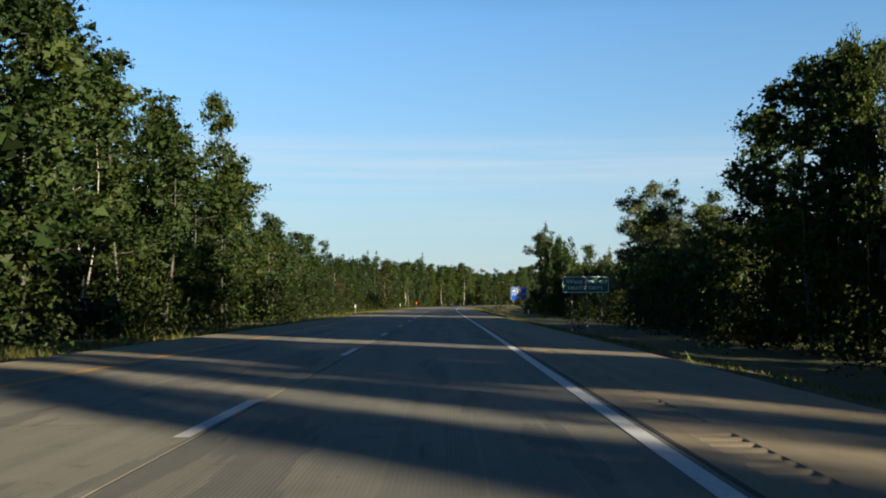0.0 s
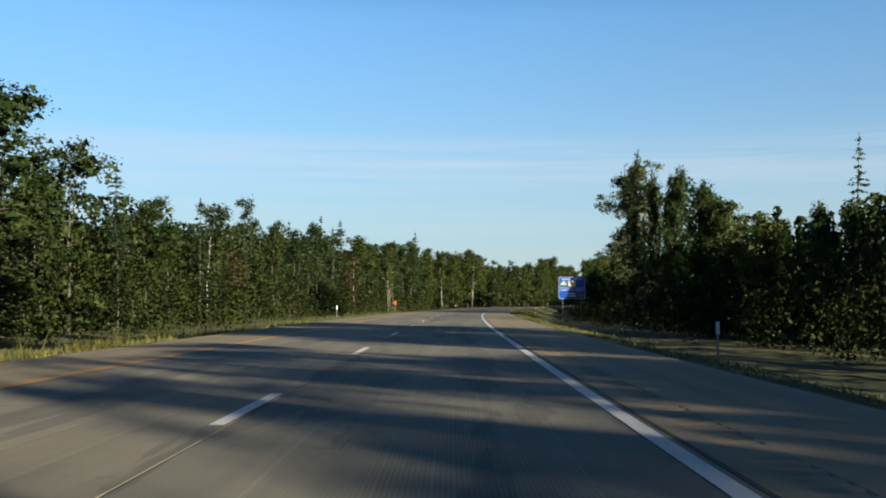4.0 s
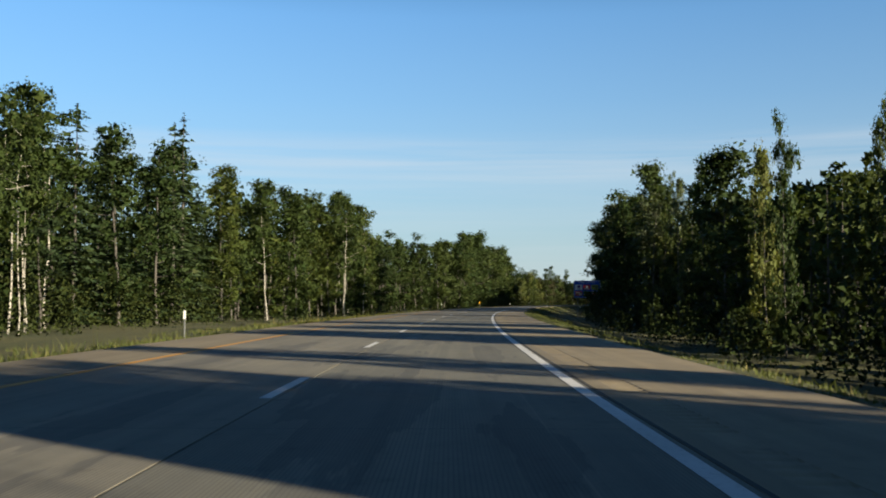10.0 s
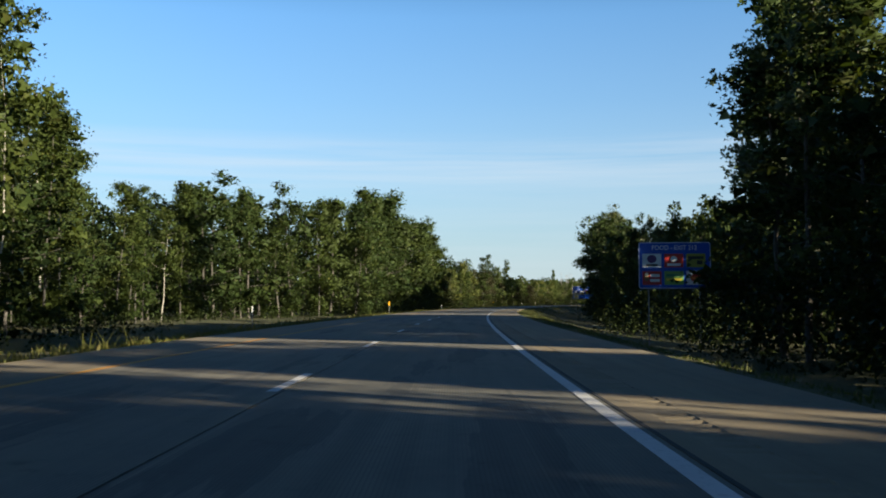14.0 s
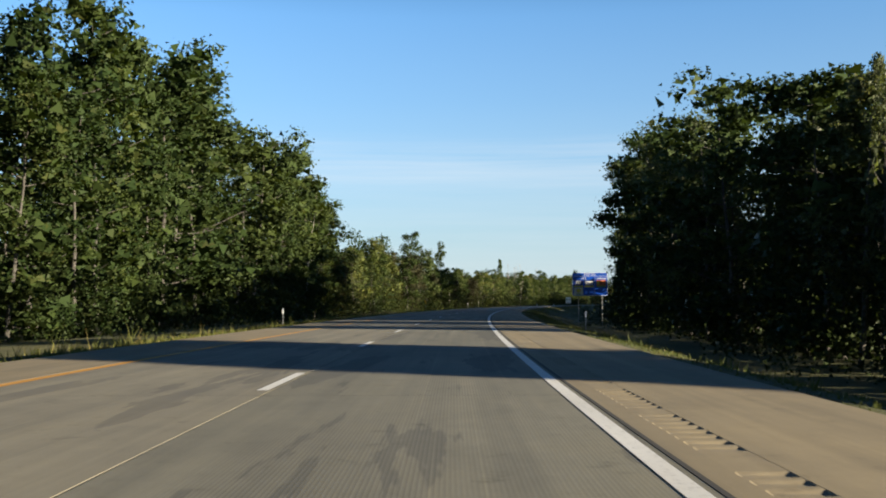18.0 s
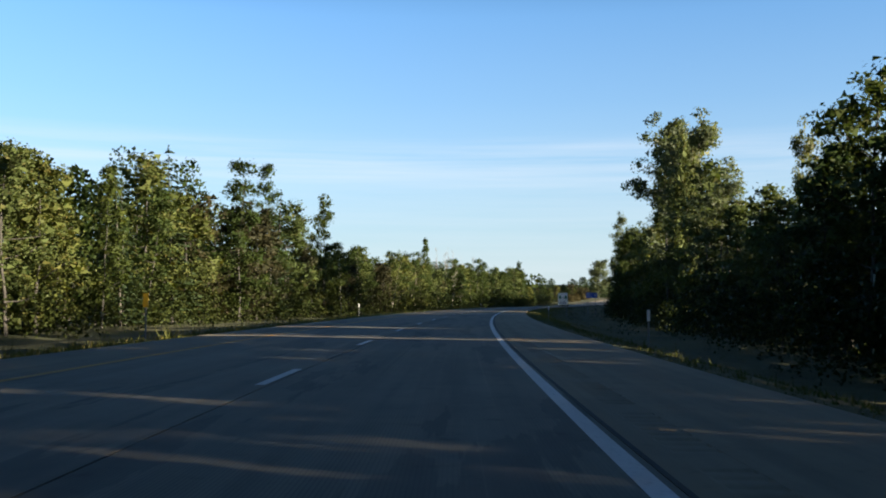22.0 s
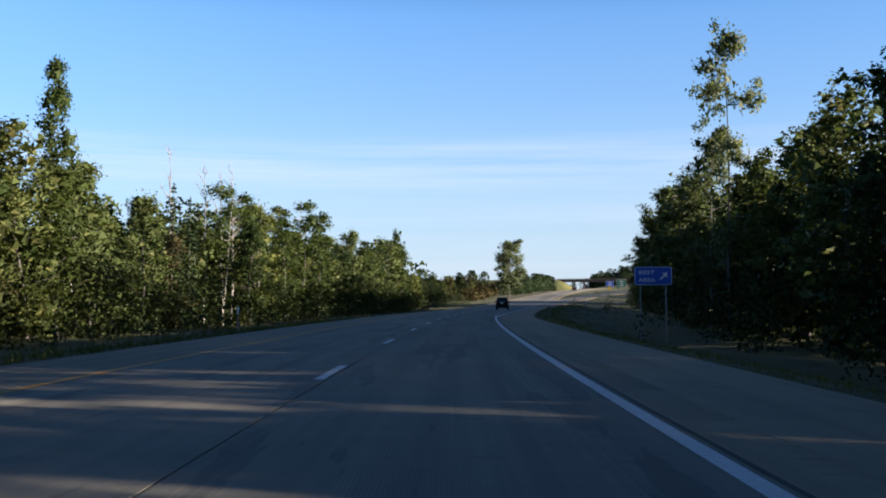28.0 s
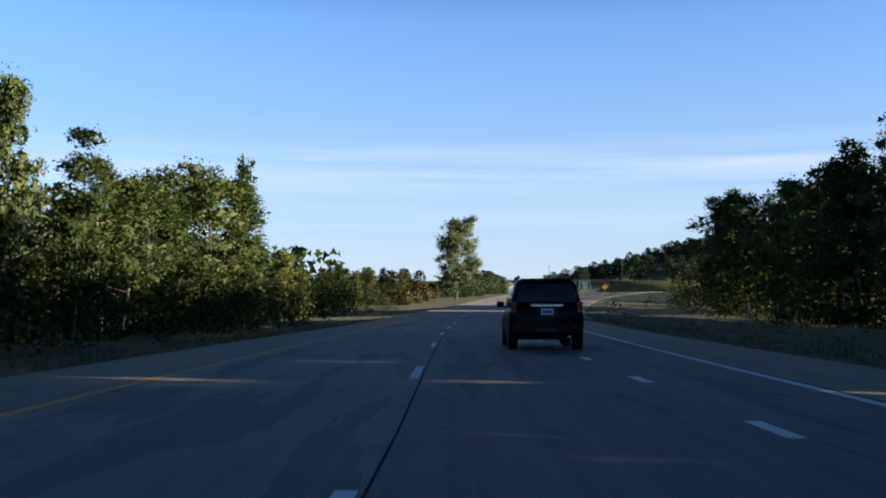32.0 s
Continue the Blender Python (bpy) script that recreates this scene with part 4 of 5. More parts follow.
def text_part(txt, cx, cz, w, h, parent, mat, y=-.014):
    """Letters standing a little proud of a panel, fitted to a width and a height."""
    cu = bpy.data.curves.new("letters", 'FONT')
    cu.body, cu.extrude, cu.resolution_u = txt, .0, 3
    ob = bpy.data.objects.new("letters", cu)
    scene.collection.objects.link(ob)
    me = bpy.data.meshes.new_from_object(ob.evaluated_get(bpy.context.evaluated_depsgraph_get()))
    bpy.data.objects.remove(ob)
    bpy.data.curves.remove(cu)
    co = np.array([v.co[:] for v in me.vertices], float)
    faces = [tuple(p.vertices) for p in me.polygons]
    bpy.data.meshes.remove(me)
    lo, hi = co.min(0), co.max(0)
    out = np.zeros_like(co)
    out[:, 0] = cx + ((co[:, 0] - lo[0]) / (hi[0] - lo[0]) - .5) * w
    out[:, 2] = cz + ((co[:, 1] - lo[1]) / (hi[1] - lo[1]) - .5) * h
    out[:, 1] = y
    root = list(range(len(out)))

    def find(i):
        while root[i] != i:
            i = root[i]
        return i

    for f in faces:
        a = find(f[0])
        for i in f[1:]:
            b = find(i)
            if a != b:
                root[b] = a
    groups = {}
    for f in faces:
        groups.setdefault(find(f[0]), []).append(f)
    for fs in groups.values():
        ids = sorted({i for f in fs for i in f})
        at = {i: k for k, i in enumerate(ids)}
        me = bpy.data.meshes.new("letter")
        me.from_pydata([tuple(out[i]) for i in ids], [], [[at[i] for i in f] for f in fs])
        me.materials.append(mat)
        child("letter", me, parent)


def frame_ring(w, h, r, t, y0, depth):
    """A rounded rectangular band, t wide."""
    outer, inner = round_rect(w, h, r), round_rect(w - 2 * t, h - 2 * t, max(.01, r - t))
    bm = bmesh.new()
    n = len(outer)
    vo = [bm.verts.new((x, y0, z)) for x, z in outer]
    vi = [bm.verts.new((x, y0, z)) for x, z in inner]
    vb = [bm.verts.new((x, y0 + depth, z)) for x, z in outer]
    for i in range(n):
        j = (i + 1) % n
        bm.faces.new((vo[i], vo[j], vi[j], vi[i]))
        bm.faces.new((vo[i], vb[i], vb[j], vo[j]))
    bmesh.ops.recalc_face_normals(bm, faces=bm.faces)
    return bm


def sign(name, label, s, l, zc, w, h, face, posts, post_mat, post=.12, border=.05, r=.18, round_post=False):
    """A road sign that faces the traffic: panel, border, back rails and posts; letters are added by the caller."""
    gz = float(ground_z(s, l))
    t = thing(name, label, "road sign", Matrix.Translation(Vector(W(s, l, gz))) @ pose(0, 0, 0, 0, 0, yaw_at(s) - 3))
    zc -= gz
    bm = outline_plate(round_rect(w, h, r), .02)
    bmesh.ops.translate(bm, vec=(0, 0, zc), verts=bm.verts)
    panel = part("panel", bm, face, t)
    bm = frame_ring(w - .03, h - .03, r, border, -.006, .004)
    bmesh.ops.translate(bm, vec=(0, 0, zc), verts=bm.verts)
    part("border", bm, M_SIGNWHITE, t)
    for f in (-.3, .3):
        part("rail", box(w * .96, .05, .07, (0, .047, zc + f * h), .006, 1), M_STEEL, t)
    for x in posts:
        hgt = zc + h * .42
        if round_post:
            bm = cyl(post / 2, hgt + .4, (x * w, .10 + post / 2, hgt / 2 - .2), 10)
        else:
            bm = box(post, post, hgt + .4, (x * w, .075 + post / 2, hgt / 2 - .2), .012, 1)
        part("post", bm, post_mat, t)
    return t, panel, zc


def bar(parent, x, z, w, h, mat, name="bar", y=-.010, d=.006):
    return part(name, box(w, d, h, (x, y, z)), mat, parent)


def logo(parent, x, z, w, h, mat, marks):
    """A small business panel: a plate with plain shapes (kind, x, z, w, h, colour) in fractions of its size."""
    bm = outline_plate(round_rect(w, h, .04), .008, -.012)
    bmesh.ops.translate(bm, vec=(x, 0, z), verts=bm.verts)
    p = part("logo_panel", bm, M_PANEL[mat], parent)
    for kind, mx, mz, mw, mh, col in marks:
        if kind == "disc":
            bm = cyl(.5, .004, (0, 0, 0), 18, 'Y')
            bmesh.ops.scale(bm, vec=(mw * w, 1, mh * h), verts=bm.verts)
        else:
            bm = box(mw * w, .004, mh * h)
        bmesh.ops.translate(bm, vec=(x + mx * w, -.0155, z + mz * h), verts=bm.verts)
        part("mark", bm, M_PANEL[col], p)
    return p


# green destination sign
t, pn, zc = sign("destination_sign", "green guide sign with white letters on timber posts", 98.7, 14.3, 2.87, 4.6, 1.62, M_GREEN, (-.3, .03, .35), M_POST, .14)
text_part("West Branch", .0, zc + .32, 3.92, .42, t, M_SIGNWHITE)
text_part("NEXT 2 EXITS", -.02, zc - .33, 3.38, .33, t, M_SIGNWHITE)
# blue lodging and attraction sign
t, pn, zc = sign("services_sign", "blue lodging and attraction sign with business panels", 299.5, 14.65, 3.85, 4.65, 3.9, M_BLUE, (-.35, .33), M_STEEL, .09, .035)
w, h = 4.65, 3.9
bar(t, 0, zc, w * .97, .045, M_SIGNWHITE, "divider")
text_part("LODGING - EXIT 212", 0, zc + h * .40, w * .74, .34, t, M_SIGNWHITE)
text_part("ATTRACTION - EXIT 212", 0, zc - h * .10, w * .87, .33, t, M_SIGNWHITE)
logo(t, -.315 * w, zc + .187 * h, .27 * w, .25 * h, "green", [("bar", 0, -.05, .8, .2, "white"), ("disc", 0, .25, .4, .25, "white")])
logo(t, .005 * w, zc + .187 * h, .27 * w, .25 * h, "cream", [("bar", 0, -.05, .22, .55, "red"), ("bar", .0, .25, .35, .2, "orange")])
logo(t, .005 * w, zc - .315 * h, .27 * w, .25 * h, "black", [("bar", 0, .22, .85, .24, "white"), ("bar", -.12, -.2, .55, .22, "white"), ("disc", .32, -.22, .25, .35, "white")])
logo(t, .32 * w, zc - .315 * h, .27 * w, .25 * h, "black", [("bar", 0, .02, .86, .24, "brown"), ("bar", 0, -.28, .8, .15, "brown"), ("bar", -.2, .3, .4, .15, "brown")])
# blue food sign
t, pn, zc = sign("services_sign", "blue food sign with six business panels", 497.0, 15.0, 3.67, 5.0, 3.27, M_BLUE, (-.36, .35), M_STEEL, .09, .035)
w, h = 5.0, 3.27
text_part("FOOD - EXIT 212", 0, zc + h * .385, w * .62, .32, t, M_SIGNWHITE)
rows = (("white", [("disc", 0, .12, .5, .6, "purple"), ("bar", 0, -.33, .6, .16, "black")]), ("red", [("disc", 0, .1, .35, .45, "white"), ("bar", 0, -.3, .7, .18, "white")]), ("olive", [("bar", 0, .2, .8, .22, "black"), ("bar", .2, -.15, .3, .3, "black")]),
        ("red", [("bar", .15, .18, .5, .2, "white"), ("bar", .15, -.18, .5, .2, "white"), ("disc", -.28, .0, .26, .5, "brown"), ("disc", -.28, .25, .2, .28, "cream")]), ("lime", [("bar", 0, .2, .8, .18, "green"), ("bar", 0, -.12, .8, .18, "yellow")]), ("white", [("disc", 0, 0, .62, .62, "red"), ("bar", 0, 0, .6, .18, "orange")]))
for i, (col, marks) in enumerate(rows):
    logo(t, (-.315 + .305 * (i % 3)) * w, zc + (.105 if i < 3 else -.27) * h, .265 * w, .295 * h, col, marks)
# blue gas and camping sign
t, pn, zc = sign("services_sign", "blue gas and camping sign with business panels", 692.0, 14.1, 3.68, 5.0, 3.3, M_BLUE, (-.33, .34), M_STEEL, .09, .035)
w, h = 5.0, 3.3
bar(t, 0, zc + .345 * h, w * .97, .035, M_SIGNWHITE, "divider")
bar(t, .14 * w, zc - .08 * h, .03, .83 * h, M_SIGNWHITE, "divider")
text_part("EXIT 212", 0, zc + .43 * h, w * .32, .29, t, M_SIGNWHITE)
text_part("GAS", -.185 * w, zc + .25 * h, w * .15, .27, t, M_SIGNWHITE)
text_part("CAMPING", .315 * w, zc + .245 * h, w * .27, .27, t, M_SIGNWHITE)
p = logo(t, -.325 * w, zc + .02 * h, .262 * w, .31 * h, "navy", [("bar", 0, .18, .45, .45, "white"), ("bar", -.12, .15, .1, .28, "black"), ("bar", .12, .15, .1, .28, "black"), ("bar", 0, -.38, .98, .24, "yellow")])
text_part("DIESEL", -.325 * w, zc - .098 * h, .16 * w, .13, p, M_PANEL["black"], -.019)
p = logo(t, -.02 * w, zc + .02 * h, .262 * w, .31 * h, "navy", [("bar", 0, .12, .82, .46, "white"), ("bar", 0, .1, .68, .2, "navy"), ("bar", 0, -.38, .98, .24, "yellow")])
text_part("DIESEL", -.02 * w, zc - .098 * h, .16 * w, .13, p, M_PANEL["black"], -.019)
logo(t, .32 * w, zc + .02 * h, .262 * w, .3 * h, "orange", [("disc", -.32, .1, .25, .5, "yellow"), ("bar", .15, .25, .6, .14, "red"), ("bar", .15, 0, .6, .14, "red"), ("bar", 0, -.38, .98, .2, "lime")])
logo(t, -.325 * w, zc - .31 * h, .262 * w, .31 * h, "cream", [("disc", 0, .12, .5, .58, "red"), ("disc", 0, .12, .42, .49, "yellow"), ("bar", 0, -.36, .5, .16, "olive")])
# rest area sign
t, pn, zc = sign("rest_area_sign", "blue rest area sign with a white arrow", 930.7, 14.0, 3.09, 2.85, 1.42, M_BLUE, (-.34, .34), M_STEEL, .10, .035, .15)
text_part("REST", -.48, zc + .27, 1.16, .30, t, M_SIGNWHITE)
text_part("AREA", -.48, zc - .31, 1.28, .30, t, M_SIGNWHITE)
bm = outline_plate([(-.26, -.20), (-.20, -.26), (.06, 0), (.16, -.10), (.20, .20), (-.10, .16), (0, .06)], .004, -.012)
bmesh.ops.scale(bm, vec=(1.3, 1, 1.3), verts=bm.verts)
bmesh.ops.translate(bm, vec=(.82, 0, zc), verts=bm.verts)
part("arrow", bm, M_SIGNWHITE, t)
# white adoption sign
t, pn, zc = sign("adoption_sign", "white roadside sign with two green trees and a road", 799.0, 9.25, 1.62, 1.85, 2.3, M_SIGNWHITE, (.36, .42), M_STEEL, .06, .02, .04)
for x in (-.52, .58):
    bm = outline_plate([(x - .28, zc + .12), (x - .2, zc + .02), (x + .2, zc + .02), (x + .28, zc + .12), (x + .2, zc + .42), (x + .05, zc + .72), (x - .12, zc + .66), (x - .24, zc + .35)], .004, -.010)
    part("tree_picture", bm, M_PANEL["leaf"], t)
bm = outline_plate([(-.42, zc - .02), (-.34, zc - .02), (.22, zc + .36), (.12, zc + .36)], .004, -.010)
part("road_picture", bm, M_PANEL["black"], t)
bm = outline_plate([(.12, zc + .26), (.16, zc + .1), (.28, zc + .05), (.68, zc + .05), (.68, zc + .0), (.26, zc - .01), (.08, zc + .08), (.06, zc + .26)], .004, -.010)
part("road_picture", bm, M_PANEL["black"], t)
text_part("ADOPT-A-HIGHWAY", 0, zc + .96, 1.55, .12, t, M_PANEL["navy"], -.012)
text_part("NEXT 2 MILES", .05, zc - .44, 1.25, .15, t, M_PANEL["navy"], -.012)
bar(t, 0, zc - .22, 1.7, .03, M_PANEL["navy"])
bar(t, .05, zc - .68, 1.1, .11, M_PANEL["navy"])
bar(t, .0, zc - .90, 1.5, .12, M_PANEL["navy"])
t.matrix_world = t.matrix_world @ Matrix.Translation((0, 0, zc * .34)) @ Matrix.Diagonal((.66, 1, .66, 1))


def far_sign(s, l, zc, w, h, mat, label):
    t, _, zc = sign("guide_sign", label, s, l, zc, w, h, mat, (-.3, .3), M_STEEL, .2, .1, .3)
    for i, f in enumerate((.25, -.02, -.28)):
        bar(t, 0, zc + f * h, w * (.55, .4, .45)[i], h * .07, M_SIGNWHITE)


# ---- delineator posts ----
M_REFLECT = plain("white_reflector", (.75, .75, .72), .3)


def delineator():
    t = thing("delineator_post", "slim steel roadside post with a white reflector", "marker post", None, "roadside marker posts")
    bm = box(.055, .03, 1.35, (0, 0, .62), .006, 1)
    part("post", bm, M_STEEL, t)
    part("reflector", box(.10, .012, .34, (0, -.024, 1.10), .004, 1), M_REFLECT, t)
    return t


first = None
for s, l in ((87, 7.6), (149, 7.4), (312, 8.0), (608, 7.6), (701, 6.4), (775, 7.0), (985, 12.6), (1022, 12.6), (1085, 14), (120, -10.6), (205, -10.4), (345, -11), (480, -11), (610, -11), (760, -10.6), (900, -10.6)):
    m = Matrix.Translation(Vector(W(s, l, float(ground_z(s, l)) - .05))) @ pose(0, 0, 0, 0, 0, yaw_at(s))
    if first is None:
        first = delineator()
        first.matrix_world = m
    else:
        copy_thing(first, m)
# ---- the car ahead ----
M_BODY = plain("black_car_paint", (.003, .0035, .007), .38, 0, .1, 3)
M_BODY.node_tree.nodes["Principled BSDF"].inputs["Specular IOR Level"].default_value = .12
M_TRIM = plain("black_plastic", (.009, .009, .010), .6)
M_TYRE = plain("tyre_rubber", (.009, .009, .010), .85, 0, .2, 8)
M_CHROME = plain("chrome", (.75, .76, .78), .15, 1.0, .03)
M_ALLOY = plain("alloy_rim", (.4, .41, .42), .35, .9)
M_LAMP = plain("red_tail_lamp", (.16, .008, .008), .2)
M_LAMPW = plain("smoked_lamp", (.10, .07, .07), .2)
M_PLATE = plain("number_plate", (.55, .58, .62), .5)
M_GLASS, _, _, _b = nodes_of("tinted_car_glass")
_b.inputs["Base Color"].default_value = (.012, .014, .016, 1)
_b.inputs["Roughness"].default_value = .05
_b.inputs["Specular IOR Level"].default_value = .3


def loft(sections, cap=True):
    """A skin over rings of equal count."""
    bm = bmesh.new()
    rings = [[bm.verts.new(v) for v in ring] for ring in sections]
    n = len(rings[0])
    for a, b in zip(rings, rings[1:]):
        for i in range(n):
            j = (i + 1) % n
            bm.faces.new((a[i], a[j], b[j], b[i]))
    if cap:
        bm.faces.new(rings[0])
        bm.faces.new(rings[-1][::-1])
    bmesh.ops.recalc_face_normals(bm, faces=bm.faces)
    for f in bm.faces:
        f.smooth = True
    return bm


def suv_ring(y, hw, zb, zt, tuck, r=.1, crown=.02):
    """One cross-section of the body: half width, sill and shoulder heights, how far the top leans in."""
    pts = []
    half = [(hw * .55, zb), (hw * .93, zb + .02), (hw, zb + .16), (hw + .012, zb + (zt - zb) * .5), (hw - .005, zt - .16), (hw - tuck * .5, zt - .06), (hw - tuck - r * .6, zt - .005), (hw * .35, zt + crown)]
    for x, z in half:
        pts.append((x, y, z))
    for x, z in half[::-1]:
        pts.append((-x, y, z))
    return pts


def suv(m):
    t = thing("suv", "black sport utility car with chrome strip and roof rails", "car", m)
    # lower body from the rear (y = 0) to the nose (y = 4.6)
    rings = [suv_ring(.0, .80, .42, .98, .03), suv_ring(.05, .88, .36, 1.04, .04), suv_ring(.22, .915, .33, 1.08, .05), suv_ring(1.0, .925, .30, 1.09, .05), suv_ring(2.4, .925, .30, 1.07, .05), suv_ring(3.3, .92, .30, 1.05, .06), suv_ring(4.1, .89, .32, 1.00, .10), suv_ring(4.5, .80, .38, .88, .12), suv_ring(4.62, .68, .45, .76, .1)]
    body = part("body", loft(rings), M_BODY, t)
    # cabin
    def cab(y, hw, z0, z1, lean):
        h = [(hw, z0), (hw - lean * .5, (z0 + z1) / 2), (hw - lean, z1 - .09), (hw - lean - .08, z1 - .02), (hw * .4, z1 + .012)]
        return [(x, y2(y, z, z0, z1), z) for x, z in h] + [(-x, y2(y, z, z0, z1), z) for x, z in h[::-1]]

    def y2(y, z, z0, z1):
        f = (z - z0) / (z1 - z0)
        return y[0] + (y[1] - y[0]) * f

    cabin = part("cabin", loft([cab((.10, .26), .87, 1.03, 1.70, .15), cab((.22, .40), .885, 1.03, 1.755, .15), cab((1.4, 1.4), .89, 1.03, 1.775, .15), cab((2.4, 2.2), .89, 1.03, 1.755, .15), cab((3.35, 2.55), .86, 1.03, 1.70, .15)]), M_BODY, t)
    # windows
    def pane(pts, name="window"):
        bm = bmesh.new()
        f = bm.faces.new([bm.verts.new(p) for p in pts])
        ex = bmesh.ops.extrude_face_region(bm, geom=[f])
        nrm = (Vector(pts[1]) - Vector(pts[0])).cross(Vector(pts[2]) - Vector(pts[0])).normalized()
        bmesh.ops.translate(bm, vec=nrm * .006, verts=[v for v in ex["geom"] if isinstance(v, bmesh.types.BMVert)])
        bmesh.ops.recalc_face_normals(bm, faces=bm.faces)
        return part(name, bm, M_GLASS, t)
    pane([(-.73, .124, 1.18), (.73, .124, 1.18), (.70, .17, 1.40), (.635, .233, 1.62), (-.635, .233, 1.62), (-.70, .17, 1.40)], "rear_window")
    for sx in (-1, 1):
        for y0, y1 in ((.42, 1.22), (1.30, 2.18), (2.26, 3.0)):
            q = [(sx * .882, y0, 1.10), (sx * .882, y1, 1.10), (sx * .775, y1 - (.28 if y1 > 2.5 else 0), 1.62), (sx * .775, y0 + (.1 if y0 < .5 else 0), 1.62)]
            pane(q if sx > 0 else q[::-1], "side_window")
    pane([(-.76, 3.30, 1.08), (-.62, 2.70, 1.62), (.62, 2.70, 1.62), (.76, 3.30, 1.08)], "windscreen")
    # roof rails
    for sx in (-1, 1):
        rail = part("roof_rail", box(.035, 1.8, .03, (sx * .66, 1.35, 1.825), .01, 2), M_TRIM, t)
        for y in (.5, 1.35, 2.2):
            part("rail_foot", box(.05, .09, .07, (sx * .66, y, 1.785), .012, 1), M_TRIM, rail)
    part("spoiler", box(1.26, .2, .04, (0, .24, 1.735), .015, 2), M_BODY, t)
    part("brake_light", box(.36, .02, .025, (0, .135, 1.735), .004, 1), M_LAMP, t)
    part("antenna", cyl(.006, .34, (.1, .5, 1.92), 6), M_TRIM, t)
    part("rear_wiper", box(.5, .02, .018, (.12, .10, 1.21), .004, 1), M_TRIM, t)
    # tailgate trim
    part("chrome_strip", box(.80, .03, .065, (0, .012, 1.10), .012, 2), M_CHROME, t, "bright chrome strip over the number plate")
    part("plate_recess", box(.52, .02, .2, (0, .0, .95), .02, 2), M_TRIM, t)
    pl = part("number_plate", box(.305, .012, .155, (0, -.014, .95), .01, 1), M_PLATE, t)
    part("plate_bar", box(.22, .004, .05, (0, -.021, .945)), M_PANEL["navy"], pl)
    part("bumper", box(1.74, .16, .26, (0, .015, .55), .05, 3), M_BODY, t)
    part("step_pad", box(1.3, .1, .02, (0, -.0, .685), .006, 1), M_TRIM, t)
    part("tow_cover", box(.5, .03, .1, (0, -.06, .50), .015, 2), M_TRIM, t)
    part("exhaust", cyl(.035, .2, (.55, .1, .34), 12, 'Y'), M_CHROME, t)
    for sx in (-1, 1):
        lamp = part("tail_lamp", box(.15, .14, .30, (sx * .80, .06, 1.05), .035, 3), M_LAMP, t)
        part("reversing_lamp", box(.09, .02, .08, (sx * .80, -.012, .97), .01, 2), M_LAMPW, lamp)
        part("reflector", box(.14, .02, .04, (sx * .66, -.065, .56), .006, 1), M_LAMP, t)
        mir = part("wing_mirror", box(.2, .12, .16, (sx * 1.03, 2.72, 1.14), .04, 3), M_BODY, t)
        part("mirror_arm", box(.1, .06, .04, (sx * .91, 2.74, 1.09), .01, 1), M_TRIM, mir)
        part("headlamp", box(.3, .2, .16, (sx * .62, 4.48, .80), .05, 3), M_LAMPW, t)
        for y in (.86, 3.72):
            wheel = new("wheel")
            wheel.parent = t
            bm = cyl(.365, .235, (sx * .80, y, .365), 28, 'X')
            bmesh.ops.bevel(bm, geom=[e for e in bm.edges if e.calc_face_angle(0) > 1], offset=.05, segments=3, affect='EDGES')
            part("tyre", bm, M_TYRE, wheel)
            part("rim", cyl(.22, .245, (sx * .80, y, .365), 20, 'X'), M_ALLOY, wheel)
            part("wheel_arch", cyl(.43, .03, (sx * .918, y, .40), 24, 'X'), M_TRIM, t)
    part("underbody", box(1.5, 3.9, .16, (0, 2.3, .34), .03, 1), M_TRIM, t)
    return t


car_ahead = suv(Matrix.Translation((238.08, 953.65, 0)) @ pose(0, 0, 0, 0, 0, yaw_at(1000)) @ Matrix.Diagonal((1.02, 1, 1.03, 1)))
copy_thing(car_ahead, Matrix.Translation(Vector(W(1330, 0, .01))) @ pose(0, 0, 0, 1.2, 0, yaw_at(1330)))

# marker post with an orange panel by the far verge
M_ORANGE = plain("orange_reflector", (.75, .16, .01), .4)
M_YELLOW = plain("sign_yellow", (.72, .40, .02), .45, 0, .08, 2)
for ms, ml, mat, colour in ((269, -12.6, M_ORANGE, "an orange"), (565, -13.5, M_YELLOW, "a yellow"), (709, -11.8, M_YELLOW, "a yellow")):
    mp = thing("marker_post", "thin steel post with " + colour + " reflector panel", "post", Matrix.Translation(Vector(W(ms, ml, float(ground_z(ms, ml))))) @ pose(0, 0, 0, 0, 0, yaw_at(ms)))
    part("post", box(.06, .04, 2.1, (0, 0, .95), .008, 1), M_STEEL, mp)
    part("panel", box(.22, .02, .55, (0, -.035, 1.75), .02, 2), mat, mp, colour.split()[1] + " reflective panel")
# warning sign beside the ramp
wl_ = float(ramp_l(1230)) + 6
ws = thing("warning_sign", "yellow diamond warning sign beside the ramp", "road sign", Matrix.Translation(Vector(W(1230, wl_, float(ground_z(1230, wl_))))) @ pose(0, 0, 0, 0, 0, yaw_at(1230)))
part("panel", outline_plate([(0, 2.0), (.85, 2.85), (0, 3.7), (-.85, 2.85)], .02), M_YELLOW, ws)
part("post", box(.09, .09, 3.5, (0, .06, 1.65), .01, 1), M_POST, ws)
# pole on the wooded hill
up = thing("utility_pole", "weathered timber utility pole on the wooded hill", "pole", Matrix.Translation(Vector(W(1652, 40, float(ground_z(1652, 40))))))
part("pole", cyl(.13, 19, (0, 0, 9), 8), M_GIRDER, up)
part("crossarm", box(2.2, .10, .12, (0, 0, 17.6), .01, 1), M_GIRDER, up)

# ---- forest ----
forest_edge()
all_woods()
undergrowth()


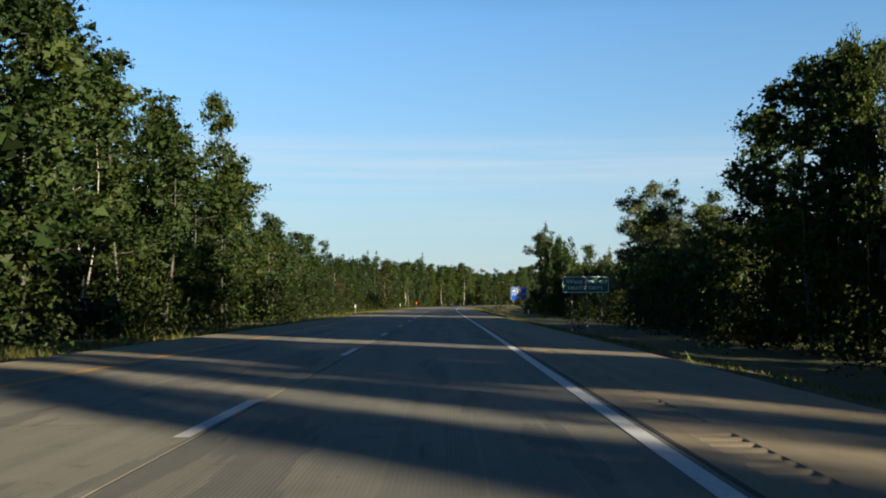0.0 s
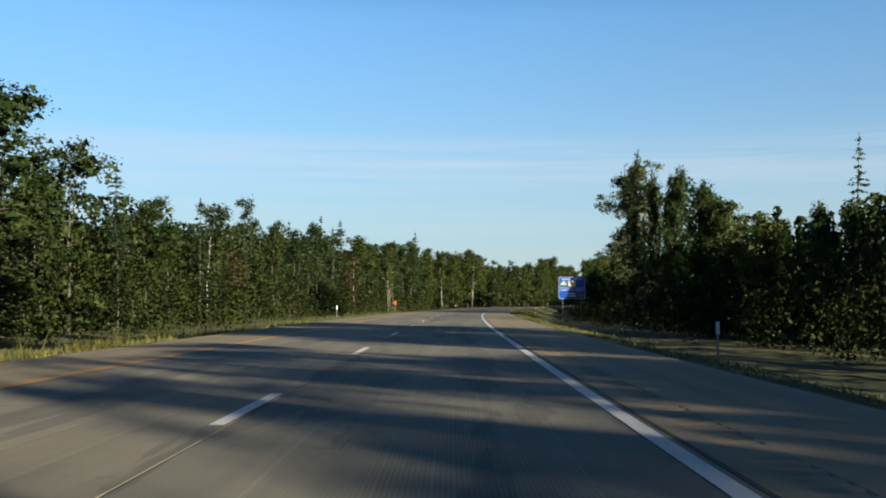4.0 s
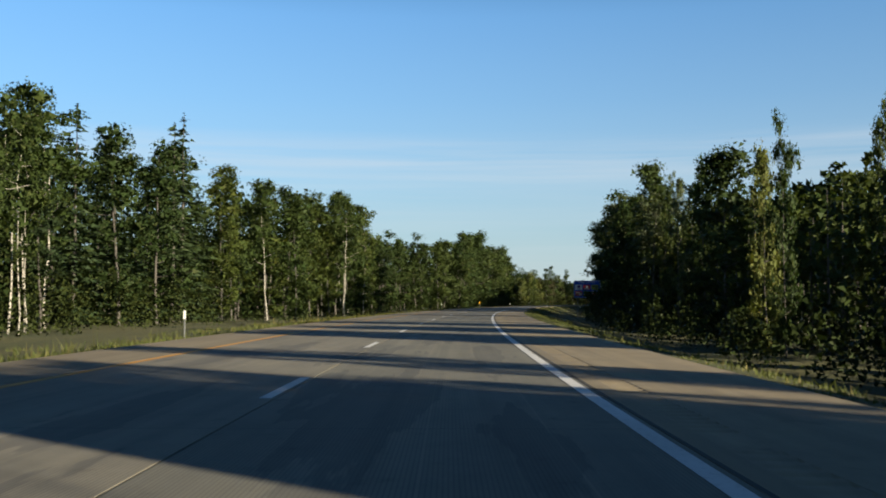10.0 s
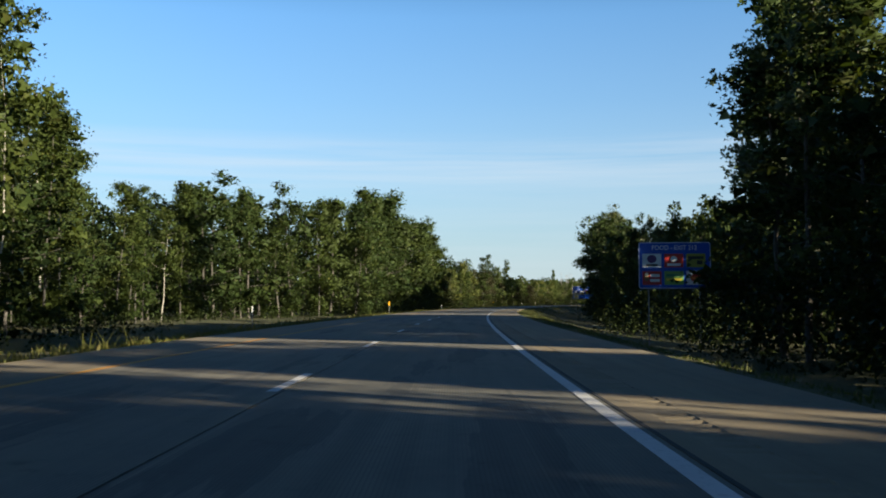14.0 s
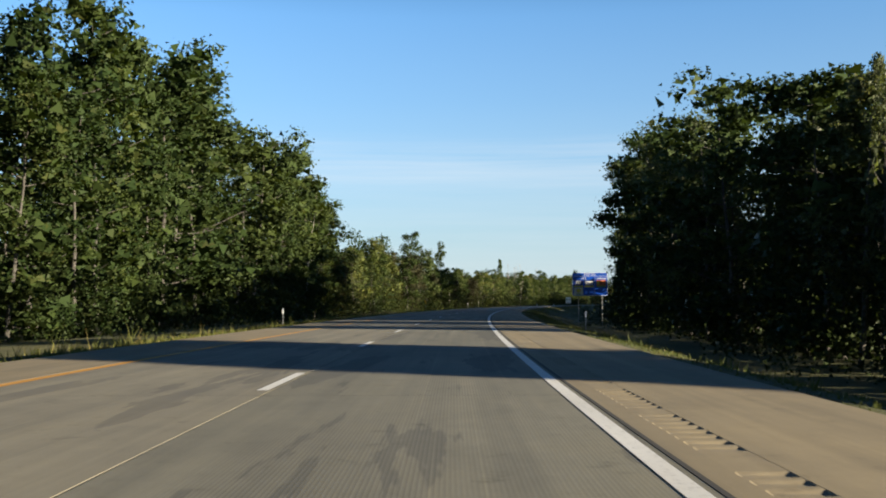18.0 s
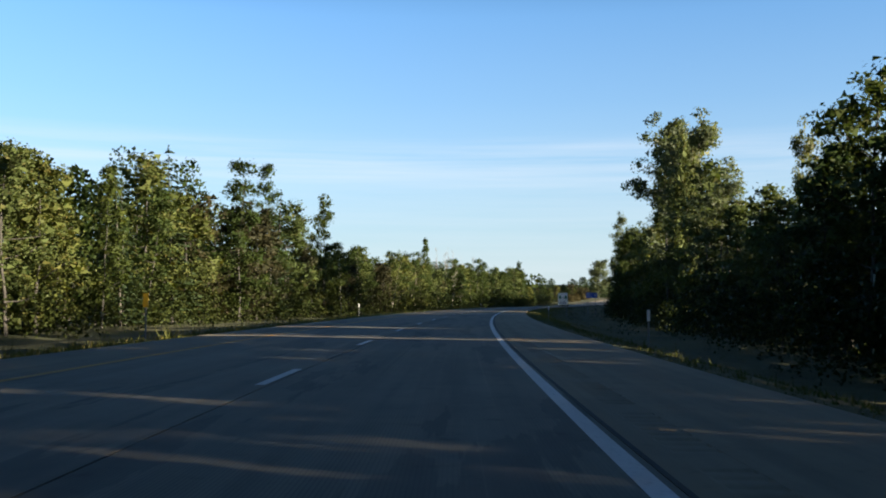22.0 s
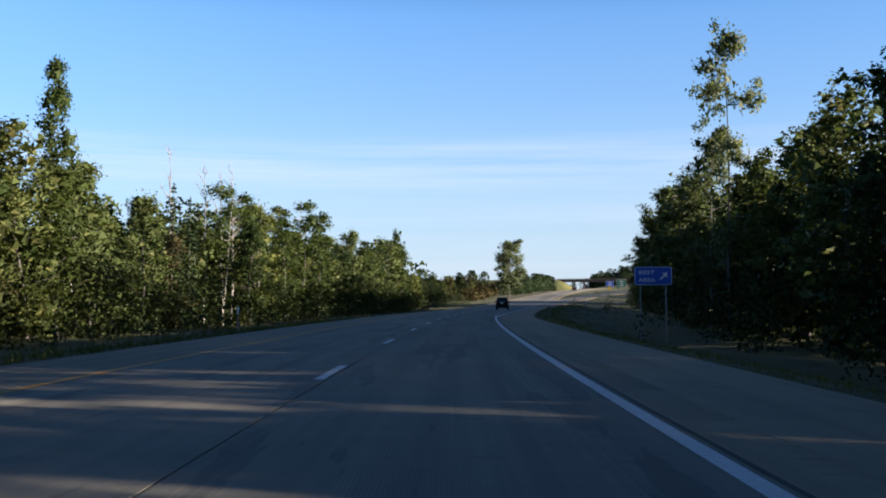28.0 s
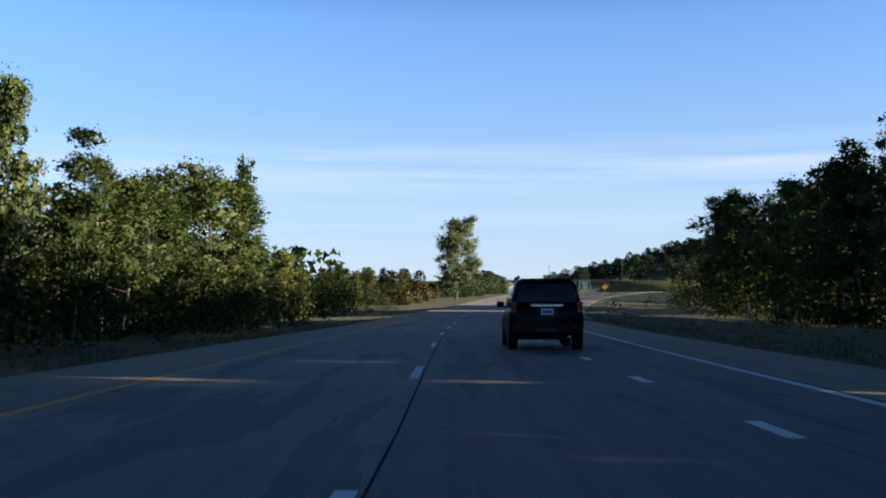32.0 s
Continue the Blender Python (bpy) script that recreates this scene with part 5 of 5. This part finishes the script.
def single(key, s, l, height, seed, wide=1.0):
    return plant(key, s, l, height, rng(seed), wide, 1.0)


# trees that stand out, and some added only to cast shade
for i, (s, l, h) in enumerate(((63, 25.5, 17), (70, 28, 18), (40, 25, 22), (32, 24, 21))):
    single(("oak0", "oak1", "maple0")[i % 3], s, l, h, 400 + i, .85)
single("spruce0", 176, 29, 10.5, 1, 1.0)
single("spruce1", 190, 33, 11.0, 2, .8)
single("poplar0", 136, 28.4, 17.2, 3, 1.0)
single("poplar2", 138, 25.7, 16.0, 4, 1.0)
single("poplar1", 122, 28.2, 15.2, 13, .9)
single("pine0", 128, 35, 14.5, 14, 1.2)
single("oak0", 112, 38, 22.5, 15, 1.0)
single("aspen0", 97, -22.5, 21, 26, .9)
single("maple1", 222, 24, 12.5, 17, 1.15)
# the next five are added to shade stretches where sun leaked onto the road
single("oak1", 219.5, 25, 10.5, 64, .8)
single("oak2", 224, 25, 11, 65, .8)
single("maple0", 228, 25.5, 12, 66, .6)
single("poplar2", 130.5, 27, 13, 67, .8)
single("poplar1", 113, 26.5, 10.4, 68, .8)
single("spruce0", 250, 48, 21.5, 18, .85)
single("poplar0", 250, 22, 18.6, 5, 1.2)
single("poplar1", 258, 21, 18.8, 6, 1.3)
single("poplar0", 268, 23, 18, 7, 1.1)
single("poplar1", 939, 21.6, 24, 8, .75)
single("poplar0", 944, 21, 17, 9, .9)
single("poplar0", 812, 24, 27, 10, 1.0)
single("poplar1", 820, 27, 27, 29, .9)
single("poplar2", 804, 27, 25, 30, 1.0)
single("oak0", 520.5, 29.9, 30, 19, 1.0)
# these four are added as blockers that keep sun streaks off the lanes
single("oak1", 666, 23.5, 14.5, 69, .9)
single("maple2", 671, 25, 15, 70, .9)
single("oak0", 976.5, 23, 13, 71, .9)
single("maple0", 980, 25.5, 13.5, 72, .9)
# low willows added only to put the green guide sign in shade
for i, (s, l) in enumerate(((86.5, 25), (89.5, 25.6), (88, 27.2), (84.5, 26.4))):
    single("willow%d" % (i % 3), s, l, 7.6, 80 + i, 1.1)
# added to close a sunny gap under the crowns
single("willow1", 976.8, 21.5, 7.5, 84, 1.1)
single("poplar1", 690, 23, 25, 27, 1.25)
single("poplar2", 737, 22.5, 12.5, 74, .5)
single("poplar0", 698, 24.5, 22.5, 28, 1.1)
single("maple0", 620, -27, 21.5, 23, 1.0)
single("oak1", 629, -28, 22, 24, .9)
single("aspen1", 917, -27.5, 16.5, 61, .75)
single("willow1", 1030, -26.5, 13.8, 62, .75)
single("aspen3", 827, -28.5, 18, 63, .8)
single("aspen2", 798, -28.5, 18.5, 73, .75)
single("oak2", 996, 22.5, 13.5, 20, .8)
single("maple1", 1089, -28.5, 17.5, 21, .7)
single("aspen2", 1080, -26.5, 13.5, 22, .9)
for i in range(4):
    single(f"birch{i % 3}", 462 + 6.1 * i, -24.5 - (i * 7 % 5) * .8, 17 + i % 3, 30 + i, .9)
for i in range(4):
    single(f"birch{i % 2}", 366 + 3 * i, -31 - i % 2, 13.5 + i % 2, 50 + i, .9)
single("pine0", 300, -44, 19, 60, 1.0)
lone_kind = "lone0"
tree_kind(lone_kind, broadleaf(33, 18, .10, 4.1, 190, 56, .19, 1.15, "oval", 0, .26, 260), M_BARK, M_LEAF["poplar"], 18.)
TREE_WORDS["lone"] = TREE_WORDS["oak"]
lone = single(lone_kind, 1244, -19, 20.4, 12, 1.25)
tagged(lone, "solitary tall tree with an open leafy crown")
for i, (s, l, h) in enumerate(((965, -29, 14), (958, -30, 13), (968, -31, 15), (972, -28, 12), (950, -31, 13.5), (1004, -30, 14), (985, 24, 17), (990, 26, 16))):
    me = mesh_np("dead_tree", *bare_tree(200 + i, h + (4.5 if l < 0 else -2)), M_DEAD, None, True)
    ob = new("dead_tree", me)
    ob.matrix_world = Matrix.Translation(Vector(W(s, l, float(ground_z(s, l)))))
    tagged(ob, "leafless dead tree with thin grey branches", "tree", "dead trees")


# ---- the distance ----
def far_wood(seed, spots, mat, label, coarse=False, fine=1.0):
    """Trees too far off to tell apart, as one mesh of leaves."""
    g = rng(seed)
    lv, ln = [], []
    for s, l, h in spots:
        p = W(s, l, float(ground_z(s, l)))
        n = 28 if coarse else int((60 + 5 * h) * fine)
        zz = g.uniform(.0, 1, n)
        rr = (.26 * h + .8) * np.sqrt(np.maximum(.05, 1 - (2 * zz - .8) ** 2 / 1.5)) * np.sqrt(g.uniform(0, 1, n))
        a = g.uniform(0, 6.28, n)
        c = p + np.stack([np.cos(a) * rr, np.sin(a) * rr, zz * h], 1)
        lv.append(quads(c, 1.5 if coarse else (.05 * h + .34) / fine ** .5, g, 0, .8))
        ln.append(unit(c - p - np.array([0, 0, .45 * h])))
    v, f = join_parts(lv)
    v, nrm = soften(v, np.concatenate(ln), g)
    o = v.mean(0)
    ob = new("distant_trees", mesh_np("distant_trees", v - o, f, mat, nrm=nrm))
    ob.location = Vector(o)
    tagged(ob, label, "woodland", "", "stuff")


g = rng(77)
for i in range(34):
    s = 1124 + i * 5.2 + g.uniform(-2, 2)
    key = ("willow0", "russet0", "maple1", "russet0", "willow2", "oak2")[i % 6]
    plant(key, s, float(-31 - i * .30 + g.uniform(-7, 2)), g.uniform(4.5, 7.5), g, 1.25)
far_wood(1, [(1128 + i * 3.2, -38 - i * .3 + g.uniform(-8, 2), g.uniform(3, 7)) for i in range(80)], M_LEAF["under"], "bushes and low trees along the far verge", False, 3.5)
far_wood(2, [(1200 + i * 2.4, -25 - i * .2 + g.uniform(-6, 2), g.uniform(2.0, 4.5)) for i in range(36)], M_LEAF["russet"], "brownish bushes below the solitary tree", False, 3.5)
far_wood(3, [(1290 + i * 5.5, -23 - i * .12 + g.uniform(-7, 1), g.uniform(7, 11)) for i in range(46)], M_LEAF["spruce"], "dark trees beyond the solitary tree", False, 4.0)
far_wood(4, [(g.uniform(1480, 1620), l + g.uniform(-6, 6), g.uniform(11, 16)) for l in range(-420, -50, 5)], M_LEAF["spruce"], "distant line of dark trees on the horizon", False, 2.0)
hill = [(g.uniform(1655, 1880), g.uniform(-30, 260)) for i in range(520)]
far_wood(5, [(s, l, g.uniform(.75, 1.1) * min(13, 7 + max(0, l + 32) * .4)) for s, l in hill if s > 1690 or l > 70], M_LEAF["spruce"], "wooded hill beyond the bridge", False, 3.5)
far_wood(9, [(g.uniform(1290, 1540), g.uniform(-80, -30), g.uniform(3, 6)) for i in range(110)], M_LEAF["russet"], "brownish scrub on the far side of the road", False, 2.0)
far_wood(8, [(g.uniform(1582, 1650), g.uniform(28, 130), g.uniform(6, 9)) for i in range(70)], M_LEAF["olive"], "bushes on the slope beyond the bridge", False, 2.0)
far_wood(6, [(1190 + i * 4.0, float(ramp_edge(1190 + i * 4.0)) + 26 + g.uniform(0, 18), g.uniform(10, 13)) for i in range(64)], M_LEAF["oak"], "trees beside the ramp", False, 3.0)
far_wood(7, [q for q in [(-100 + i * 7.0, (-70 if i % 2 else 60) + g.uniform(-6, 6), g.uniform(12, 16)) for i in range(190)] if q[1] < 0 or shade_room(q[0], q[1]) > 4], M_LEAF["oak"], "deep forest behind the woodland")
far_wood(10, [(-140 + 9.5 * i + g.uniform(-4, 4), -64 - 10.5 * k + g.uniform(-4, 4), g.uniform(12, 18)) for i in range(150) for k in range(10)], M_LEAF["maple"], "forest that stretches away from the road", True)
far_wood(11, [(-140 + 9.5 * i + g.uniform(-4, 4), 74 + 10.5 * k + g.uniform(-4, 4), g.uniform(11, 16)) for i in range(128) for k in range(9)], M_LEAF["oak"], "forest that stretches away from the road", True)

# bridge over the road in the distance
M_BRIDGE = plain("bridge_concrete", (.10, .075, .065), .85, 0, .12, .8)
B_S = 1575.0
bridge = thing("road_bridge", "road bridge with dark girders over the highway", "bridge", Matrix.Translation(Vector(W(B_S, 0, 0))) @ pose(0, 0, 0, 0, 0, yaw_at(B_S)))
part("deck", box(66, 10, .4, (2, 0, 6.2), .05, 1), M_GIRDER, bridge)
for y in (-4.6, -1.6, 1.6, 4.6):
    part("girder", box(64, .5, 1.3, (2, y, 5.4), .04, 1), M_GIRDER, bridge)
for y in (-5.1, 5.1):
    rail = part("parapet", box(66, .2, .35, (2, y, 6.6), .03, 1), M_BRIDGE, bridge)
    part("rail_bar", box(66, .08, .08, (2, y, 7.2), .01, 1), M_GIRDER, rail)
    for k in range(23):
        part("rail_post", box(.08, .08, .55, (-30 + k * 2.9, y, 6.95)), M_GIRDER, rail)
for x in (-12, 12):
    for y in (-3.5, 0, 3.5):
        part("pier", box(.9, .9, 5.2, (x, y, 2.2), .08, 1), M_BRIDGE, bridge)
# the banks that carry the crossing road on both sides
for sx in (-1, 1):
    bank = [[(2 + sx * x, -6 - 2.2 * h, -1.6), (2 + sx * x, -6, h - .3), (2 + sx * x, 6, h - .3), (2 + sx * x, 6 + 2.2 * h, -1.6)] for x, h in ((20, .2), (31, 6.3), (70, 6.6), (150, 7.5))]
    ob = new("embankment", bpy.data.meshes.new("embankment"))
    bm = loft(bank)
    bm.to_mesh(ob.data)
    bm.free()
    ob.data.materials.append(M_GRASS)
    ob.matrix_world = Matrix.Translation(Vector(W(B_S, 0, 0))) @ pose(0, 0, 0, 0, 0, yaw_at(B_S))
    tagged(ob, "bank of dry grass that carries the crossing road", "embankment", "", "structure")
far_sign(1540, 15.5, 3.6, 6.2, 5.2, M_GREEN, "green guide sign before the bridge")
far_sign(1535, 8.0, 3.2, 5.0, 3.8, M_BLUE, "blue services sign before the bridge")
shed = thing("farm_shed", "small white shed in the field", "shed", Matrix.Translation(Vector(W(1330, -120, float(ground_z(1330, -120))))))
part("wall", box(9, 5, 3, (0, 0, 1.5), .03, 1), M_SIGNWHITE, shed)
bm = outline_plate([(-2.7, 3), (2.7, 3), (0, 4.3)], 9.4, -4.7)
bmesh.ops.rotate(bm, matrix=Matrix.Rotation(radians(90), 3, 'Z'), verts=bm.verts)
part("roof", bm, M_SIGNGREY, shed)


# ---- verge grass ----
def verge(seed, side, s0, s1, dens):
    g = rng(seed)
    out = []
    for s in np.arange(s0, s1, 10.0):
        n = int(dens * 10)
        ss = g.uniform(s, s + 10, n)
        d = g.exponential(2.6 if side > 0 else 3.4, n)
        d = np.where(d > 11, g.uniform(0, 11, n), d)
        # tufts
        ss = np.repeat(ss, 6) + g.normal(0, .10, n * 6)
        d = np.repeat(d, 6) + g.normal(0, .10, n * 6)
        l = 4.72 + widen(ss) + np.abs(d) if side > 0 else -8.0 - np.abs(d)
        p = W(ss, l, ground_z(ss, l) - .02)
        tall = np.repeat(g.uniform(.55, 1.3, n) * np.where(g.uniform(0, 1, n) < .06, 2.3, 1.0), 6) * np.clip(.35 + np.abs(d) * .35, .3, 1.0)
        h = g.uniform(.12, .36, n * 6) * tall * (.5 if side > 0 else .9)
        a = g.uniform(0, 6.28, n * 6)
        w = g.uniform(.012, .026, n * 6)
        dx, dy = np.cos(a) * w, np.sin(a) * w
        b0 = p + np.stack([dx, dy, 0 * dx], 1)
        b1 = p - np.stack([dx, dy, 0 * dx], 1)
        tip = p + np.stack([g.normal(0, .35, n * 6) * h, g.normal(0, .35, n * 6) * h, h], 1)
        out.append(np.stack([b0, b1, tip], 1).reshape(-1, 3))
    v = np.concatenate(out)
    o = v.mean(0)
    ob = new("verge_grass", mesh_np("verge_grass", v - o, np.arange(len(v)).reshape(-1, 3), M_BLADE))
    ob.location = Vector(o)
    tagged(ob, "tall dry grass along the road's edge", "grass", "", "stuff")


for i in range(6):
    verge(300 + i, 1, -20 + i * 190, -20 + (i + 1) * 190, 23)
    verge(320 + i, -1, -20 + i * 190, -20 + (i + 1) * 190, 18)
